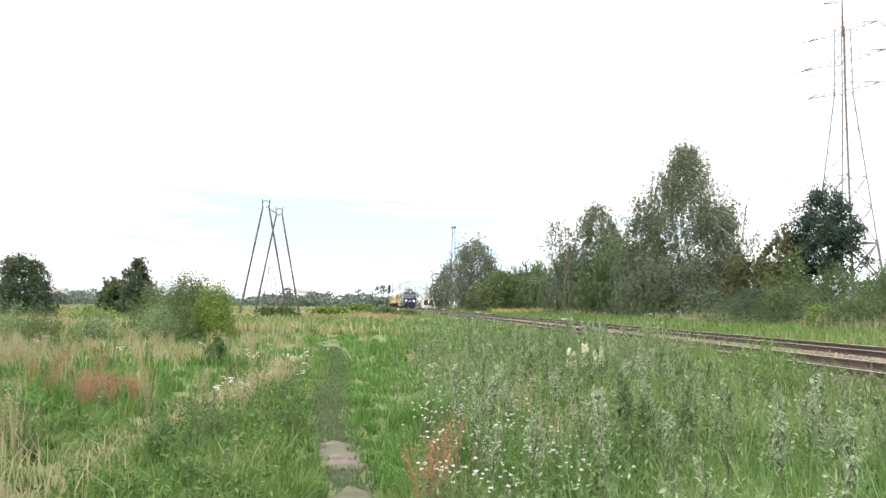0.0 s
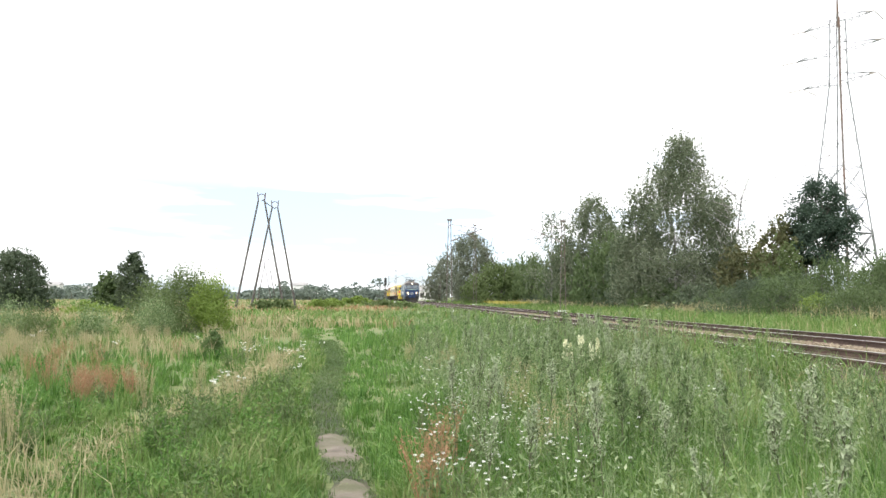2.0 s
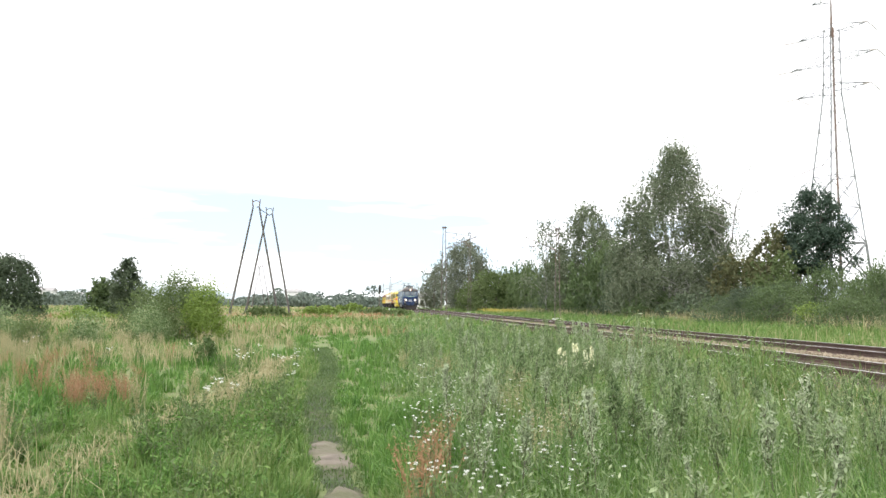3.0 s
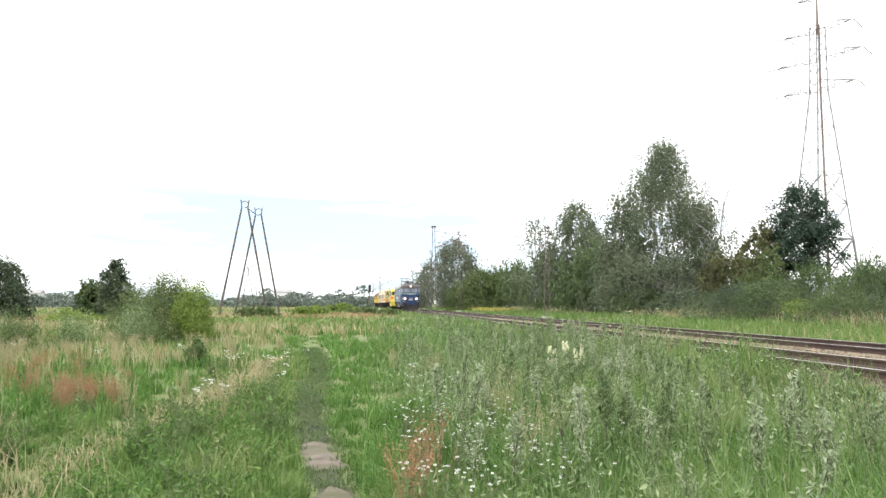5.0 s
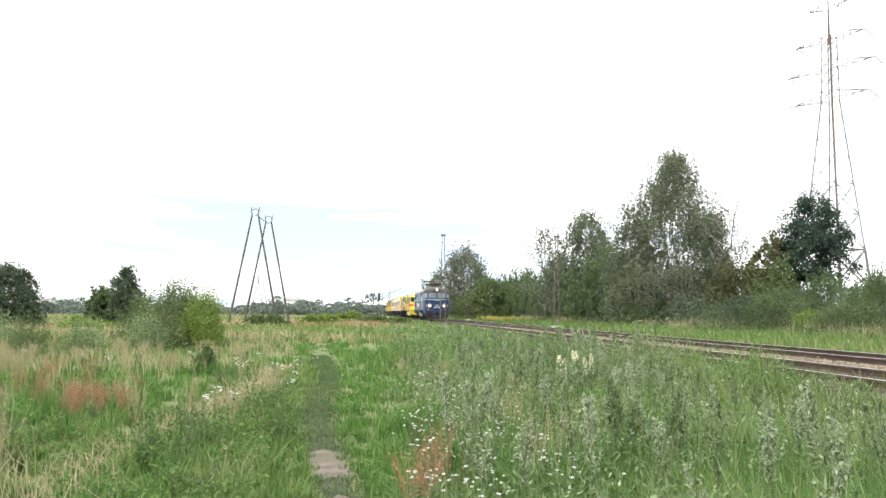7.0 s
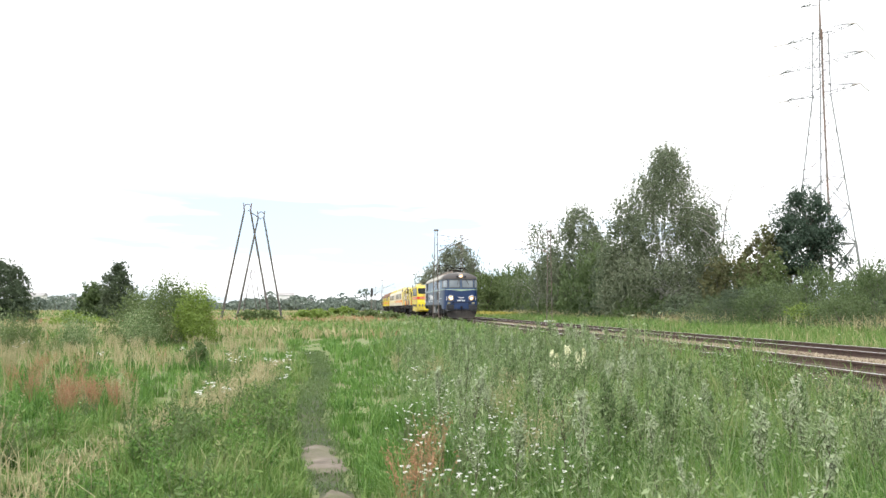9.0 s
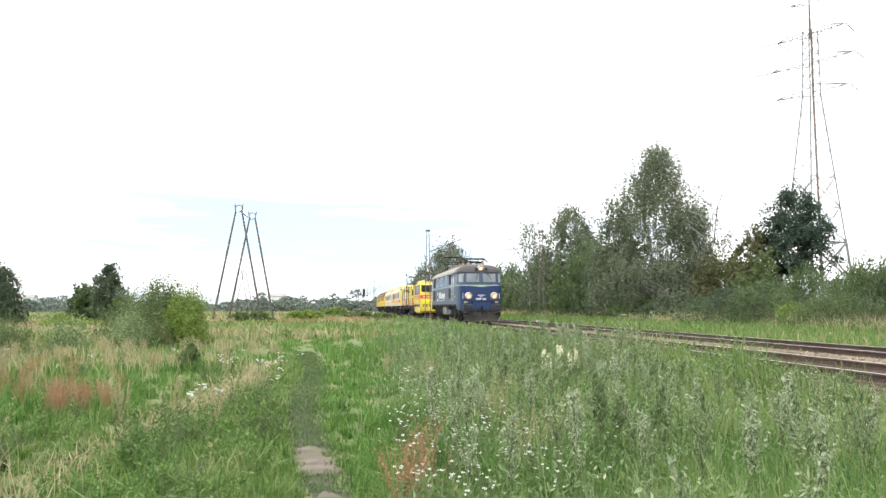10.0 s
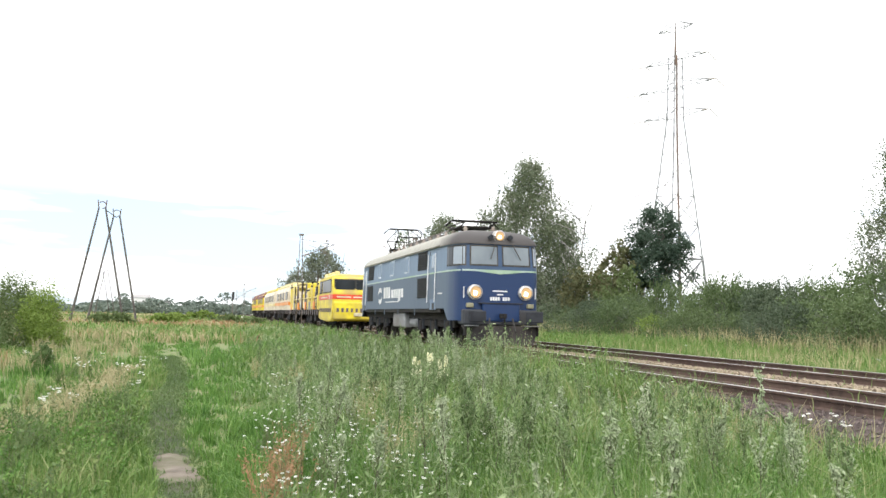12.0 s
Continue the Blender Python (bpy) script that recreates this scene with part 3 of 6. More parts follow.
def build_far_woods():
    rng = np.random.default_rng(31)
    cen, tr = [], []
    for i in range(420):
        az = math.radians(rng.uniform(-34, 2.6)) if i < 330 else math.radians(rng.uniform(2.6, 62))
        d = rng.uniform(330, 565)
        x, y = d * math.sin(az), d * math.cos(az)
        h, r = rng.uniform(3.0, 7.2) * (0.7 + 0.5 * (rng.random() < 0.15)), rng.uniform(3, 7)
        tr.append([(np.array([x, y, 0.0]), 0.2), (np.array([x, y, h * 0.8]), 0.05)])
        a, k, q = rng.uniform(0, 6.28, 220), rng.random(220) ** 0.5, rng.random(220)
        rad = r * k * np.sqrt(np.maximum(0, 1 - q ** 2.5))
        cen.append(np.stack([x + rad * np.cos(a), y + rad * np.sin(a), q * h + 0.3], 1))
    wood = thing("far_woods", "distant belt of trees along the horizon, haze tinted into its leaves", "woods", kind="stuff", data=np_mesh("far_woods", *leaves(np.concatenate(cen), 0.8, rng, 1.3), "far_leaf"))
    part("trunk", np_mesh("trunk", *tubes(tr, 4), "bark"), None, wood)
    for x, y, w, h, lab in ((-190, 473, 14, 6, "white"), (-168, 491, 10, 7, "white"), (-150, 510, 18, 5, "white"), (-38, 510, 9, 8, "grey-white"), (-26, 437, 12, 4, "white"), (18.6, 273, 5, 3.4, "white")):
        ho = thing("house", lab + " distant house with a low roof", "house", "far houses", m=pose(x, y, 0))
        part("wall", box(-w / 2, w / 2, -4, 4, 0, h), "far_wall", ho)
        bm = bmesh.new()
        p = [bm.verts.new(v) for v in ((-w / 2 - 0.4, -4.4, h), (w / 2 + 0.4, -4.4, h), (w / 2 + 0.4, 4.4, h), (-w / 2 - 0.4, 4.4, h), (-w / 2 - 0.4, 0, h + 1.8), (w / 2 + 0.4, 0, h + 1.8))]
        for q in ((0, 1, 5, 4), (2, 3, 4, 5), (0, 4, 3), (1, 2, 5), (3, 2, 1, 0)):
            bm.faces.new([p[i] for i in q])
        part("roof", bm, "far_roof", ho)
        for i in range(3):
            part("window", box(-w / 3 + i * w / 3 - 0.6, -w / 3 + i * w / 3 + 0.6, -4.03, -3.9, h * 0.4, h * 0.4 + 1.4), "glass_dark", ho)


# ---- masts, pylons ----
def truss(lines, r):
    bm = bmesh.new()
    for a, b in lines:
        add_rod(bm, a, b, r, sides=4)
    return bm


def catenary_mast(x, y, h, side, label, arm_up=False):
    """A two-channel steel mast with battens; side: towards the track, +1 or -1."""
    m = thing("catenary_mast", label, "mast", "railway masts", m=pose(x, y, float(ground_z(x, y))))
    part("foundation", box(-0.35, 0.35, -0.35, 0.35, -0.3, 0.35, 0.03), "far_wall", m)
    for s in (-1, 1):
        bm = rod((s * 0.22, 0, 0.3), (s * 0.09, 0, h), 0.032, 0.026, 4)
        part("leg", bm, "mast_steel", m)
    for i in range(9):
        z = 0.6 + i * (h - 0.9) / 8.4
        w = 0.22 - 0.13 * z / h
        part("batten", rod((-w, 0.03, z), (w * 0.9, 0.03, z + 0.42), 0.012, sides=4), "mast_steel", m)
    part("cap", box(-0.18, 0.18, -0.12, 0.12, h - 0.02, h + 0.12, 0.02), "mast_steel", m)
    a = part("bracket_tube", rod((side * 0.1, 0, h - 1.6), (side * 2.6, 0, h - 0.6), 0.03, sides=6), "mast_steel", m)
    part("tie_rod", rod((side * 0.1, 0, h - 0.3), (side * 2.5, 0, h - 0.62), 0.018, sides=5), "mast_steel", m)
    part("steady_arm", rod((side * 1.5, 0, h - 1.3), (side * 2.9, 0, h - 1.45), 0.022, sides=5), "mast_steel", m)
    for k in range(4):
        part("insulator", rod((side * (0.25 + 0.09 * k), 0, h - 1.55 + 0.036 * k), (side * (0.29 + 0.09 * k), 0, h - 1.53 + 0.036 * k), 0.085, sides=8), "porcelain", m)
    return m


def a_frame_pylon(x, y, s=1.0, label="", rz=0.0, r=0.115):
    m = thing("power_pylon", label, "pylon", "timber power pylons", m=pose(x, y, float(ground_z(x, y)), 0, 0, rz))
    h = 11.6 * s
    for k, (ox, oy) in enumerate(((0.0, 0.0), (0.63 * s, 7.5 * s))):
        for q in (-1, 1):
            part("pole", rod((ox + q * 2.6 * s, oy, -0.3), (ox + q * 0.32 * s, oy, h), r * 1.15 * max(s, 0.9), r * 0.75 * max(s, 0.9), 8), "pole_wood", m)
            part("footing", box(ox + q * 2.6 * s - 0.25, ox + q * 2.6 * s + 0.25, oy - 0.25, oy + 0.25, -0.3, 0.4, 0.04), "grey_box", m)
        ring = []
        for i in range(11):
            t = math.radians(-60 + i * 30 + 90 - 90)
            ring.append((np.array([ox + 0.36 * s * math.sin(t + 0.0), oy, h + 0.35 * s - 0.36 * s * math.cos(t)]), 0.05))
        part("insulator_yoke", np_mesh("insulator_yoke", *tubes([ring[2:]], 6), "mast_steel"), None, m, "dark horned insulator yoke")
        for q in (-1, 1):
            part("horn", rod((ox + q * 0.32 * s, oy, h), (ox + q * 0.42 * s, oy, h + 0.85 * s), 0.07, 0.05), "mast_steel", m)
    part("crossbar", rod((0.3 * s, 0, h - 0.1), (0.6 * s, 7.5 * s, h - 0.1), 0.05), "pole_wood", m)
    return m


def lattice_tower(x, y, H, rz, label):
    """Four-legged lattice tower: a tapering body, a slim shaft with three cross-arms, and an earth-wire peak."""
    m = thing("transmission_tower", label, "pylon", m=pose(x, y, 0, 0, 0, rz))
    waist, neck, bw, ww = 0.685 * H, 0.885 * H, 3.35, 0.76

    def half(z):
        return bw + (ww - bw) * z / waist if z < waist else ww - 0.12 * (z - waist) / (neck - waist)

    zs = [0.0, 4.6, 9.6, 14.0, 17.8, 21.0, 23.6, 26.0, waist]
    up = [waist + i * (neck - waist) / 6 for i in range(7)]
    cor = ((-1, -1), (1, -1), (1, 1), (-1, 1))
    for a, b in cor:
        bm = bmesh.new()
        for z0, z1, r in ((0, 10, 0.16), (10, waist, 0.085), (waist, neck, 0.07)):
            add_rod(bm, (a * half(z0), b * half(z0), z0), (a * half(z1), b * half(z1), z1), r, sides=4)
        part("leg", bm, "tower_steel", m)
    for lo, hi in list(zip(zs, zs[1:])) + list(zip(up, up[1:])):
        for i in range(4):
            (a, b), (c, d) = cor[i], cor[(i + 1) % 4]
            p, q = half(lo), half(hi)
            r = 0.12 if hi < 11 else 0.06 if hi <= 18 else 0.03
            part("brace", rod((a * p, b * p, lo), (c * q, d * q, hi), r, sides=4), "tower_steel", m)
            part("brace", rod((c * p, d * p, lo), (a * q, b * q, hi), r, sides=4), "tower_steel", m)
            part("girt", rod((a * q, b * q, hi), (c * q, d * q, hi), r * 0.8, sides=4), "tower_steel", m)
            if hi < 11:
                part("brace", rod(((a * p + c * q) / 2, (b * p + d * q) / 2, (lo + hi) / 2), (a * half((lo + hi) / 2), b * half((lo + hi) / 2), (lo + hi) / 2), 0.05, sides=4), "tower_steel", m)
    for i in range(26):
        z0, z1 = 2.0 + i * (neck - 2) / 26, 2.0 + (i + 1) * (neck - 2) / 26
        part("ladder_section", rod((half(z0) + 0.1, -half(z0) - 0.1, z0), (half(z1) + 0.1, -half(z1) - 0.1, z1), 0.13, sides=5), "mast_steel", m)
    part("peak", rod((0, 0, neck - 1.0), (0, 0, H), 0.17, 0.07, 6), "mast_steel", m)
    for z, L in ((waist + 0.2, 5.3), (waist + 4.0, 6.2), (waist + 7.7, 5.0), (H * 0.975, 2.8)):
        for s in (-1, 1):
            w = min(half(z), 0.7)
            ln = []
            tip = (s * L, 0, z + 0.25)
            for q in (-1, 1):
                ln += [((s * w, q * w, z), tip), ((s * w, q * w, z + 1.1), tip)]
            for k in (0.25, 0.5, 0.75):
                ln += [((s * (w + (L - w) * k), -w * (1 - k), z + 0.25 * k), (s * (w + (L - w) * k), w * (1 - k), z + 0.25 * k)), ((s * (w + (L - w) * k), w * (1 - k), z + 0.25 * k), (s * (w + (L - w) * k), w * (1 - k), z + 1.1 - 0.85 * k))]
            part("cross_arm", truss(ln, 0.045), "tower_steel", m)
            if L > 4:
                part("insulator_string", rod((tip[0], 0, tip[2]), (tip[0] + s * 0.5, -2.2, tip[2] - 0.6), 0.06, sides=6), "porcelain", m)
                part("insulator_string", rod((tip[0], 0, tip[2]), (tip[0] - s * 0.3, 2.2, tip[2] - 0.6), 0.06, sides=6), "porcelain", m)
    return m


def build_masts():
    catenary_mast(15.35, 68.3, 7.3, -1, "weathered steel catenary mast beyond the far track")
    catenary_mast(6.4, 68.3, 7.3, 1, "weathered steel catenary mast beside the near track")
    for i, y in enumerate((126, 187, 246, 305, 364)):
        catenary_mast(15.5, y, 7.0 if i else 11.6, -1, "weathered steel catenary mast beyond the far track")
        if i:
            catenary_mast(6.3, y + 4, 7.0, 1, "weathered steel catenary mast beside the near track")
    a_frame_pylon(-11.05, 93.7, 1.0, "tall twin A-frame timber power pylon in the meadow", 0.0)
    a_frame_pylon(-27.0, 244.0, 1.0, "distant twin A-frame timber power pylon", 20.0, 0.13)
    lattice_tower(58.4, 104.3, 41.2, -66.0, "tall grey steel lattice transmission tower")
    w = thing("power_line", "thin power conductor sagging from the tower", "cable")
    pts = [(np.array([55.6 + 5.0 * k, 101.5 + 99 * k, 18.9 - 2.4 * k - 1.2 * k * (1 - k)]), 0.05) for k in np.linspace(0, 1, 13)]
    part("conductor", np_mesh("conductor", *tubes([pts], 4), "mast_steel"), None, w)
    # signal post by the near track, far down the line
    s = thing("signal_post", "tall dark railway signal post far down the line", "signal", m=pose(4.6, 214, 0))
    part("post", rod((0, 0, 0), (0, 0, 6.2), 0.09, 0.07, 8), "mast_steel", s)
    part("signal_head", box(-0.28, 0.28, -0.15, 0.15, 4.3, 6.1, 0.05), "black_rubber", s)
    for i in range(3):
        part("lens", rod((0, -0.17, 4.6 + i * 0.55), (0, -0.3, 4.6 + i * 0.55), 0.13, sides=10), "glass_dark", s)


# ---- meadow plants ----
def keep_off(x, y):
    """1 on the meadow, 0 on the trodden path and the track bed."""
    bed = (x > TRACK - 1.45 - 0.8 * (1 - smooth_step(12, 16, y)) * (0.5 + patchy(x, y, 1.1, 0.4))) & (x < FAR_TRACK + 2.0)
    px = path_x(y)
    return ~bed & ~((np.abs(x - px) < 0.185 + 0.003 * y) & (y < 31))


def path_x(y):
    return -0.28 - 0.045 * (np.asarray(y) - 9) + 0.12 * np.sin(np.asarray(y) * 0.35)


def scatter(n, d0, d1, rng, power=1.0, az=(-33, 46)):
    """Places on the meadow, thinning out with distance."""
    u = rng.random(n)
    d = d0 * (d1 / d0) ** u if power == 1.0 else np.sqrt(d0 ** 2 + u * (d1 ** 2 - d0 ** 2))
    a = np.radians(rng.uniform(*az, n))
    x, y = d * np.sin(a), d * np.cos(a)
    k = keep_off(x, y)
    return x[k], y[k], d[k]


def patchy(x, y, s, o):
    return 0.5 + 0.25 * (np.sin(x * s + o) * np.sin(y * s * 0.8 + 2 * o) + np.sin(x * s * 0.43 - y * s * 0.37 + 3 * o) + 0.6 * np.sin(x * s * 1.7 + y * s * 1.3 + o))


def tall_zone(x, y):
    """The weedy strip between the path and the track, where plants stand high."""
    return smooth_step(0.2, 2.6, x + 0.35 * np.sin(y * 0.6) + 0.3 * np.sin(y * 1.7 + x) - 0.015 * y) * (x < 7.3)


def low_by_track(x, y):
    """Plants grow lower towards the ballast on the near stretch."""
    near = 1 - smooth_step(10, 13.5, y)
    return 1 + 0.35 * smooth_step(11, 15, y) * smooth_step(3.0, 5.0, x) * (1 - smooth_step(20, 25, y)) - 0.3 * smooth_step(20, 26, y) * smooth_step(4.0, 5.5, x) - near * (0.4 * smooth_step(2.6, 5.2, x) + 0.2 * smooth_step(5.6, 6.6, x))


def build_meadow():
    rng = np.random.default_rng(5)
    # tussocks: blades fan out from common feet, so dark gaps stay between them
    per = 34
    cx, cy, cd = scatter(8200, 2.6, 60, rng)
    tall = np.repeat(rng.uniform(0.55, 1.35, len(cx)), per)
    a, q = rng.uniform(0, 2 * np.pi, len(cx) * per), np.sqrt(rng.random(len(cx) * per))
    r = q * np.repeat((0.03 + 0.0065 * cd) * rng.uniform(0.7, 1.5, len(cx)), per)
    x, y = np.repeat(cx, per) + r * np.cos(a), np.repeat(cy, per) + r * np.sin(a)
    k = keep_off(x, y)
    x, y, a, q, tall = x[k], y[k], a[k], q[k], tall[k]
    d = np.hypot(x, y)
    T = tall_zone(x, y)
    off_path = x - path_x(y)
    rut = np.exp(-((x + 2.4 - 0.02 * (y - 8)) / 0.4) ** 2) * (y < 26)
    h = (0.15 + 0.2 * patchy(x, y, 0.8, 1.0) + 0.3 * T * low_by_track(x, y)) * tall * rng.uniform(0.6, 1.25, len(x)) * np.clip(0.2 + np.abs(off_path) * 1.5, 0.3, 1) * (1 - 0.6 * rut) * (1.15 - 0.35 * q)
    w = 0.005 + 0.0008 * d * rng.uniform(0.6, 1.3, len(x))
    base = np.stack([x, y, ground_z(x, y)], 1)
    wave = 0.5 * np.sin(x * 1.1 + 0.7 * y) + 0.4 * np.sin(0.45 * y - 1.9 * x) + np.repeat(rng.normal(0, 0.75, len(cx)), per)[k]
    lush = ((off_path > 0.2) & (off_path < 1.35 + 0.02 * y + 0.35 * wave) & (y > 7) & (y < 46)) | ((x > -6.4 - 0.05 * y + wave) & (x < -3.0 + 0.5 * wave) & (y > 8) & (y < 25 + 3 * wave)) | (patchy(x, y, 0.33, 4.2) + 0.06 * wave > 0.68)
    for nm, sel, mat, lab in (("grass", ~lush, "grass", "mixed green and yellowing meadow grass in tussocks"), ("lush_grass", lush, "lush_grass", "fresh bright green grass")):
        thing(nm, lab, "grass", kind="stuff", data=np_mesh(nm, *blades(base[sel], h[sel], w[sel], rng, 0.5, 0.5, a[sel] + rng.normal(0, 0.5, sel.sum())), mat))
    x, y, d = scatter(70000, 42, 300, rng)
    base = np.stack([x, y, ground_z(x, y)], 1)
    red = patchy(x, y, 0.16, 1.4) + rng.normal(0, 0.2, len(x)) + 0.25 * (x < -9)
    dry = (x < 5) & (patchy(x, y, 0.12, 2.2) + rng.normal(0, 0.18, len(x)) > 0.46)
    for nm, sel, mat, lab in (("far_grass", ~dry, "grass", "distant green meadow grass"), ("far_dry_grass", dry & (red > 0.5), "straw", "distant drifts of tan dry grass"), ("far_sorrel", dry & (red <= 0.5), "rust_seed", "distant drifts of reddish sorrel and dry grass")):
        thing(nm, lab, "grass", kind="stuff", data=np_mesh(nm, *blades(base[sel], rng.uniform(0.3, 0.75, sel.sum()), (0.02 + 0.0011 * d)[sel], rng, 0.5), mat))
    # dry seeding grass in drifts
    x, y, d = scatter(60000, 6, 200, rng)
    k = (patchy(x, y, 0.55, 0.7) + 0.1 * (x < -2.5) - 0.5 * (np.abs(x - path_x(y)) < 1.1) - 0.4 * ((x > 0) & (x < 5.6) & (y < 40)) + 0.25 * (x > 15) + 0.24 * smooth_step(28, 60, y) * (x < 4) + rng.normal(0, 0.12, len(x))) > 0.78
    x, y, d = x[k], y[k], d[k]
    base = np.stack([x, y, ground_z(x, y)], 1)
    thing("dry_grass", "pale straw-coloured seeding grass", "grass", kind="stuff",
          data=np_mesh("dry_grass", *blades(base, rng.uniform(0.3, 0.65, len(x)), 0.003 + 0.0007 * d, rng, 0.35), "straw"))
    # tall thin weeds by the track
    x, y, d = scatter(105000, 2.8, 70, rng, az=(-33, 50))
    k = tall_zone(x, y) * (0.1 + patchy(x, y, 0.9, 2.0)) > rng.random(len(x)) * 0.95
    x, y, d = x[k], y[k], d[k]
    base = np.stack([x, y, ground_z(x, y)], 1)
    h = (0.26 + 0.6 * rng.random(len(x)) ** 1.8) * (0.45 + 0.85 * patchy(x, y, 1.9, 3.3)) * low_by_track(x, y)
    brown = (x > 4.4) & (y > 9.5) & (rng.random(len(x)) < 0.6)
    for nm, sel, mat, lab in (("tall_weeds", ~brown, "grey_weed", "tall grey-green weeds crowding the track side"), ("browning_weeds", brown, "brown_weed", "browning olive weeds at the foot of the track bed")):
        thing(nm, lab, "weeds", kind="stuff", data=np_mesh(nm, *blades(base[sel], h[sel], (0.004 + 0.0007 * d)[sel], rng, 0.2, 0.3), mat))
    # small leaves on the weeds
    n = 140000
    i = rng.integers(0, len(x), n)
    q = rng.random(n)
    pos = base[i] + np.stack([rng.normal(0, 0.06, n), rng.normal(0, 0.06, n), q * h[i]], 1)
    thing("weed_leaves", "small grey-green leaves of the track-side weeds", "weeds", kind="stuff",
          data=np_mesh("weed_leaves", *leaves(pos, (0.006 + 0.0009 * d[i])[:, None], rng, 3.2, -0.6), "grey_weed"))
    # rough grass beyond the far track
    x = FAR_TRACK + 2.1 + 12 * rng.random(46000)
    y = 14 + 170 * rng.random(46000) ** 1.5
    base = np.stack([x, y, ground_z(x, y)], 1)
    hh = rng.uniform(0.3, 0.85, len(x)) * (0.55 + 0.6 * smooth_step(15, 22, x))
    s = 0.4 * patchy(x, y, 0.6, 5.0) + 0.75 * smooth_step(18.5, 22.5, x) + rng.normal(0, 0.12, len(x)) > 0.86
    for nm, sel, mat, lab in (("verge_grass", ~s, "grass", "rough green grass beyond the tracks"), ("verge_straw", s, "straw", "dry reed grass along the shrub belt")):
        thing(nm, lab, "grass", kind="stuff", data=np_mesh(nm, *blades(base[sel], hh[sel] * (1 if nm[6] == "g" else 1.35), 0.008 + 0.0007 * y[sel], rng), mat))
    x, y = rng.uniform(17.6, 21, 1300), rng.uniform(111, 135, 1300)
    thing("goldenrod_patch", "patch of yellow goldenrod beyond the track", "flowers", kind="stuff",
          data=np_mesh("goldenrod_patch", *leaves(np.stack([x, y, ground_z(x, y) + rng.uniform(0.2, 0.75, 1300)], 1), 0.2, rng), "goldenrod"))
    # stray tufts in the track bed
    n = 1500
    x, y = rng.uniform(TRACK - 1.3, FAR_TRACK + 1.7, n), 8 + 55 * rng.random(n) ** 1.4
    k = (np.abs(np.abs(x - TRACK) - 0.753) > 0.09) & (np.abs(np.abs(x - FAR_TRACK) - 0.753) > 0.09) & (patchy(x, y, 1.7, 0.9) > 0.55)
    x, y = x[k], y[k]
    thing("track_weeds", "stray grass blades growing in the ballast", "grass", kind="stuff",
          data=np_mesh("track_weeds", *blades(np.stack([x, y, np.full(len(x), RAIL_TOP - 0.2)], 1), rng.uniform(0.12, 0.4, len(x)), 0.006 + 0.0007 * y, rng, 0.5), "grass"))
    # trodden path: worn turf, bare sand where it is worn through
    for y0, y1, half, up, mat, nm, lab in ((2.0, 31.0, 0.22, 0.012, "turf", "footpath", "narrow trodden footpath of matted turf"), (4.6, 7.5, 0.17, 0.026, "sand", "sand_patch", "bare sandy patch worn into the footpath"), (8.35, 10.1, 0.19, 0.026, "sand", "sand_patch", "bare sandy patch worn into the footpath")):
        n = 60
        ys = np.linspace(y0, y1, n)
        V = []
        for i, yy in enumerate(ys):
            e = math.sin(math.pi * i / (n - 1)) ** 0.35 * half + 0.02
            for s in (-1, -0.4, 0.4, 1):
                xx = float(path_x(yy)) + s * e * (1 + 0.22 * math.sin(yy * 4.3 + 2 * s) + 0.15 * math.sin(yy * 11 + s))
                V.append((xx, yy, float(ground_z(xx, yy)) + up - 0.02 * (abs(s) > 0.9)))
        F = [(i * 4 + j, i * 4 + j + 1, i * 4 + j + 5, i * 4 + j + 4) for i in range(n - 1) for j in range(3)]
        thing(nm, lab, "path", kind="structure", data=np_mesh(nm, V, F, mat, True))
    n = 2800
    y = 4.5 + 21 * rng.random(n) ** 1.3
    x = -2.4 + 0.02 * (y - 8) + rng.normal(0, 0.2, n) + 0.1 * np.sin(1.3 * y)
    thing("matted_grass", "strip of matted pale straw flattened by wheels", "grass", kind="stuff",
          data=np_mesh("matted_grass", *blades(np.stack([x, y, ground_z(x, y)], 1), rng.uniform(0.06, 0.24, n), 0.004 + 0.0007 * y, rng, 1.2), "straw"))
    x, y, d = scatter(30000, 0.9, 26, rng, az=(-180, 180))
    thing("short_grass", "short meadow grass round the standpoint", "grass", kind="stuff",
          data=np_mesh("short_grass", *blades(np.stack([x, y, ground_z(x, y)], 1), rng.uniform(0.06, 0.2, len(x)), 0.008 + 0.0008 * d, rng, 0.6), "grass"))
    n = 13000
    y = 4.5 + 26 * rng.random(n) ** 1.2
    x = path_x(y) + rng.normal(0, 0.09, n) + rng.choice([-1, 0, 1], n) * 0.2
    base = np.stack([x, y, ground_z(x, y)], 1)
    bare = (np.abs(x - path_x(y)) < 0.15 + 0.06 * np.sin(9 * y)) & (((y > 4.8) & (y < 7.4)) | ((y > 8.45) & (y < 10.0)))
    base = base[~bare]
    thing("trodden_grass", "short trodden grass along the footpath", "grass", kind="stuff",
          data=np_mesh("trodden_grass", *blades(base, rng.uniform(0.025, 0.09, len(base)), 0.004 + 0.0007 * base[:, 1], rng, 0.8), "weed_green"))


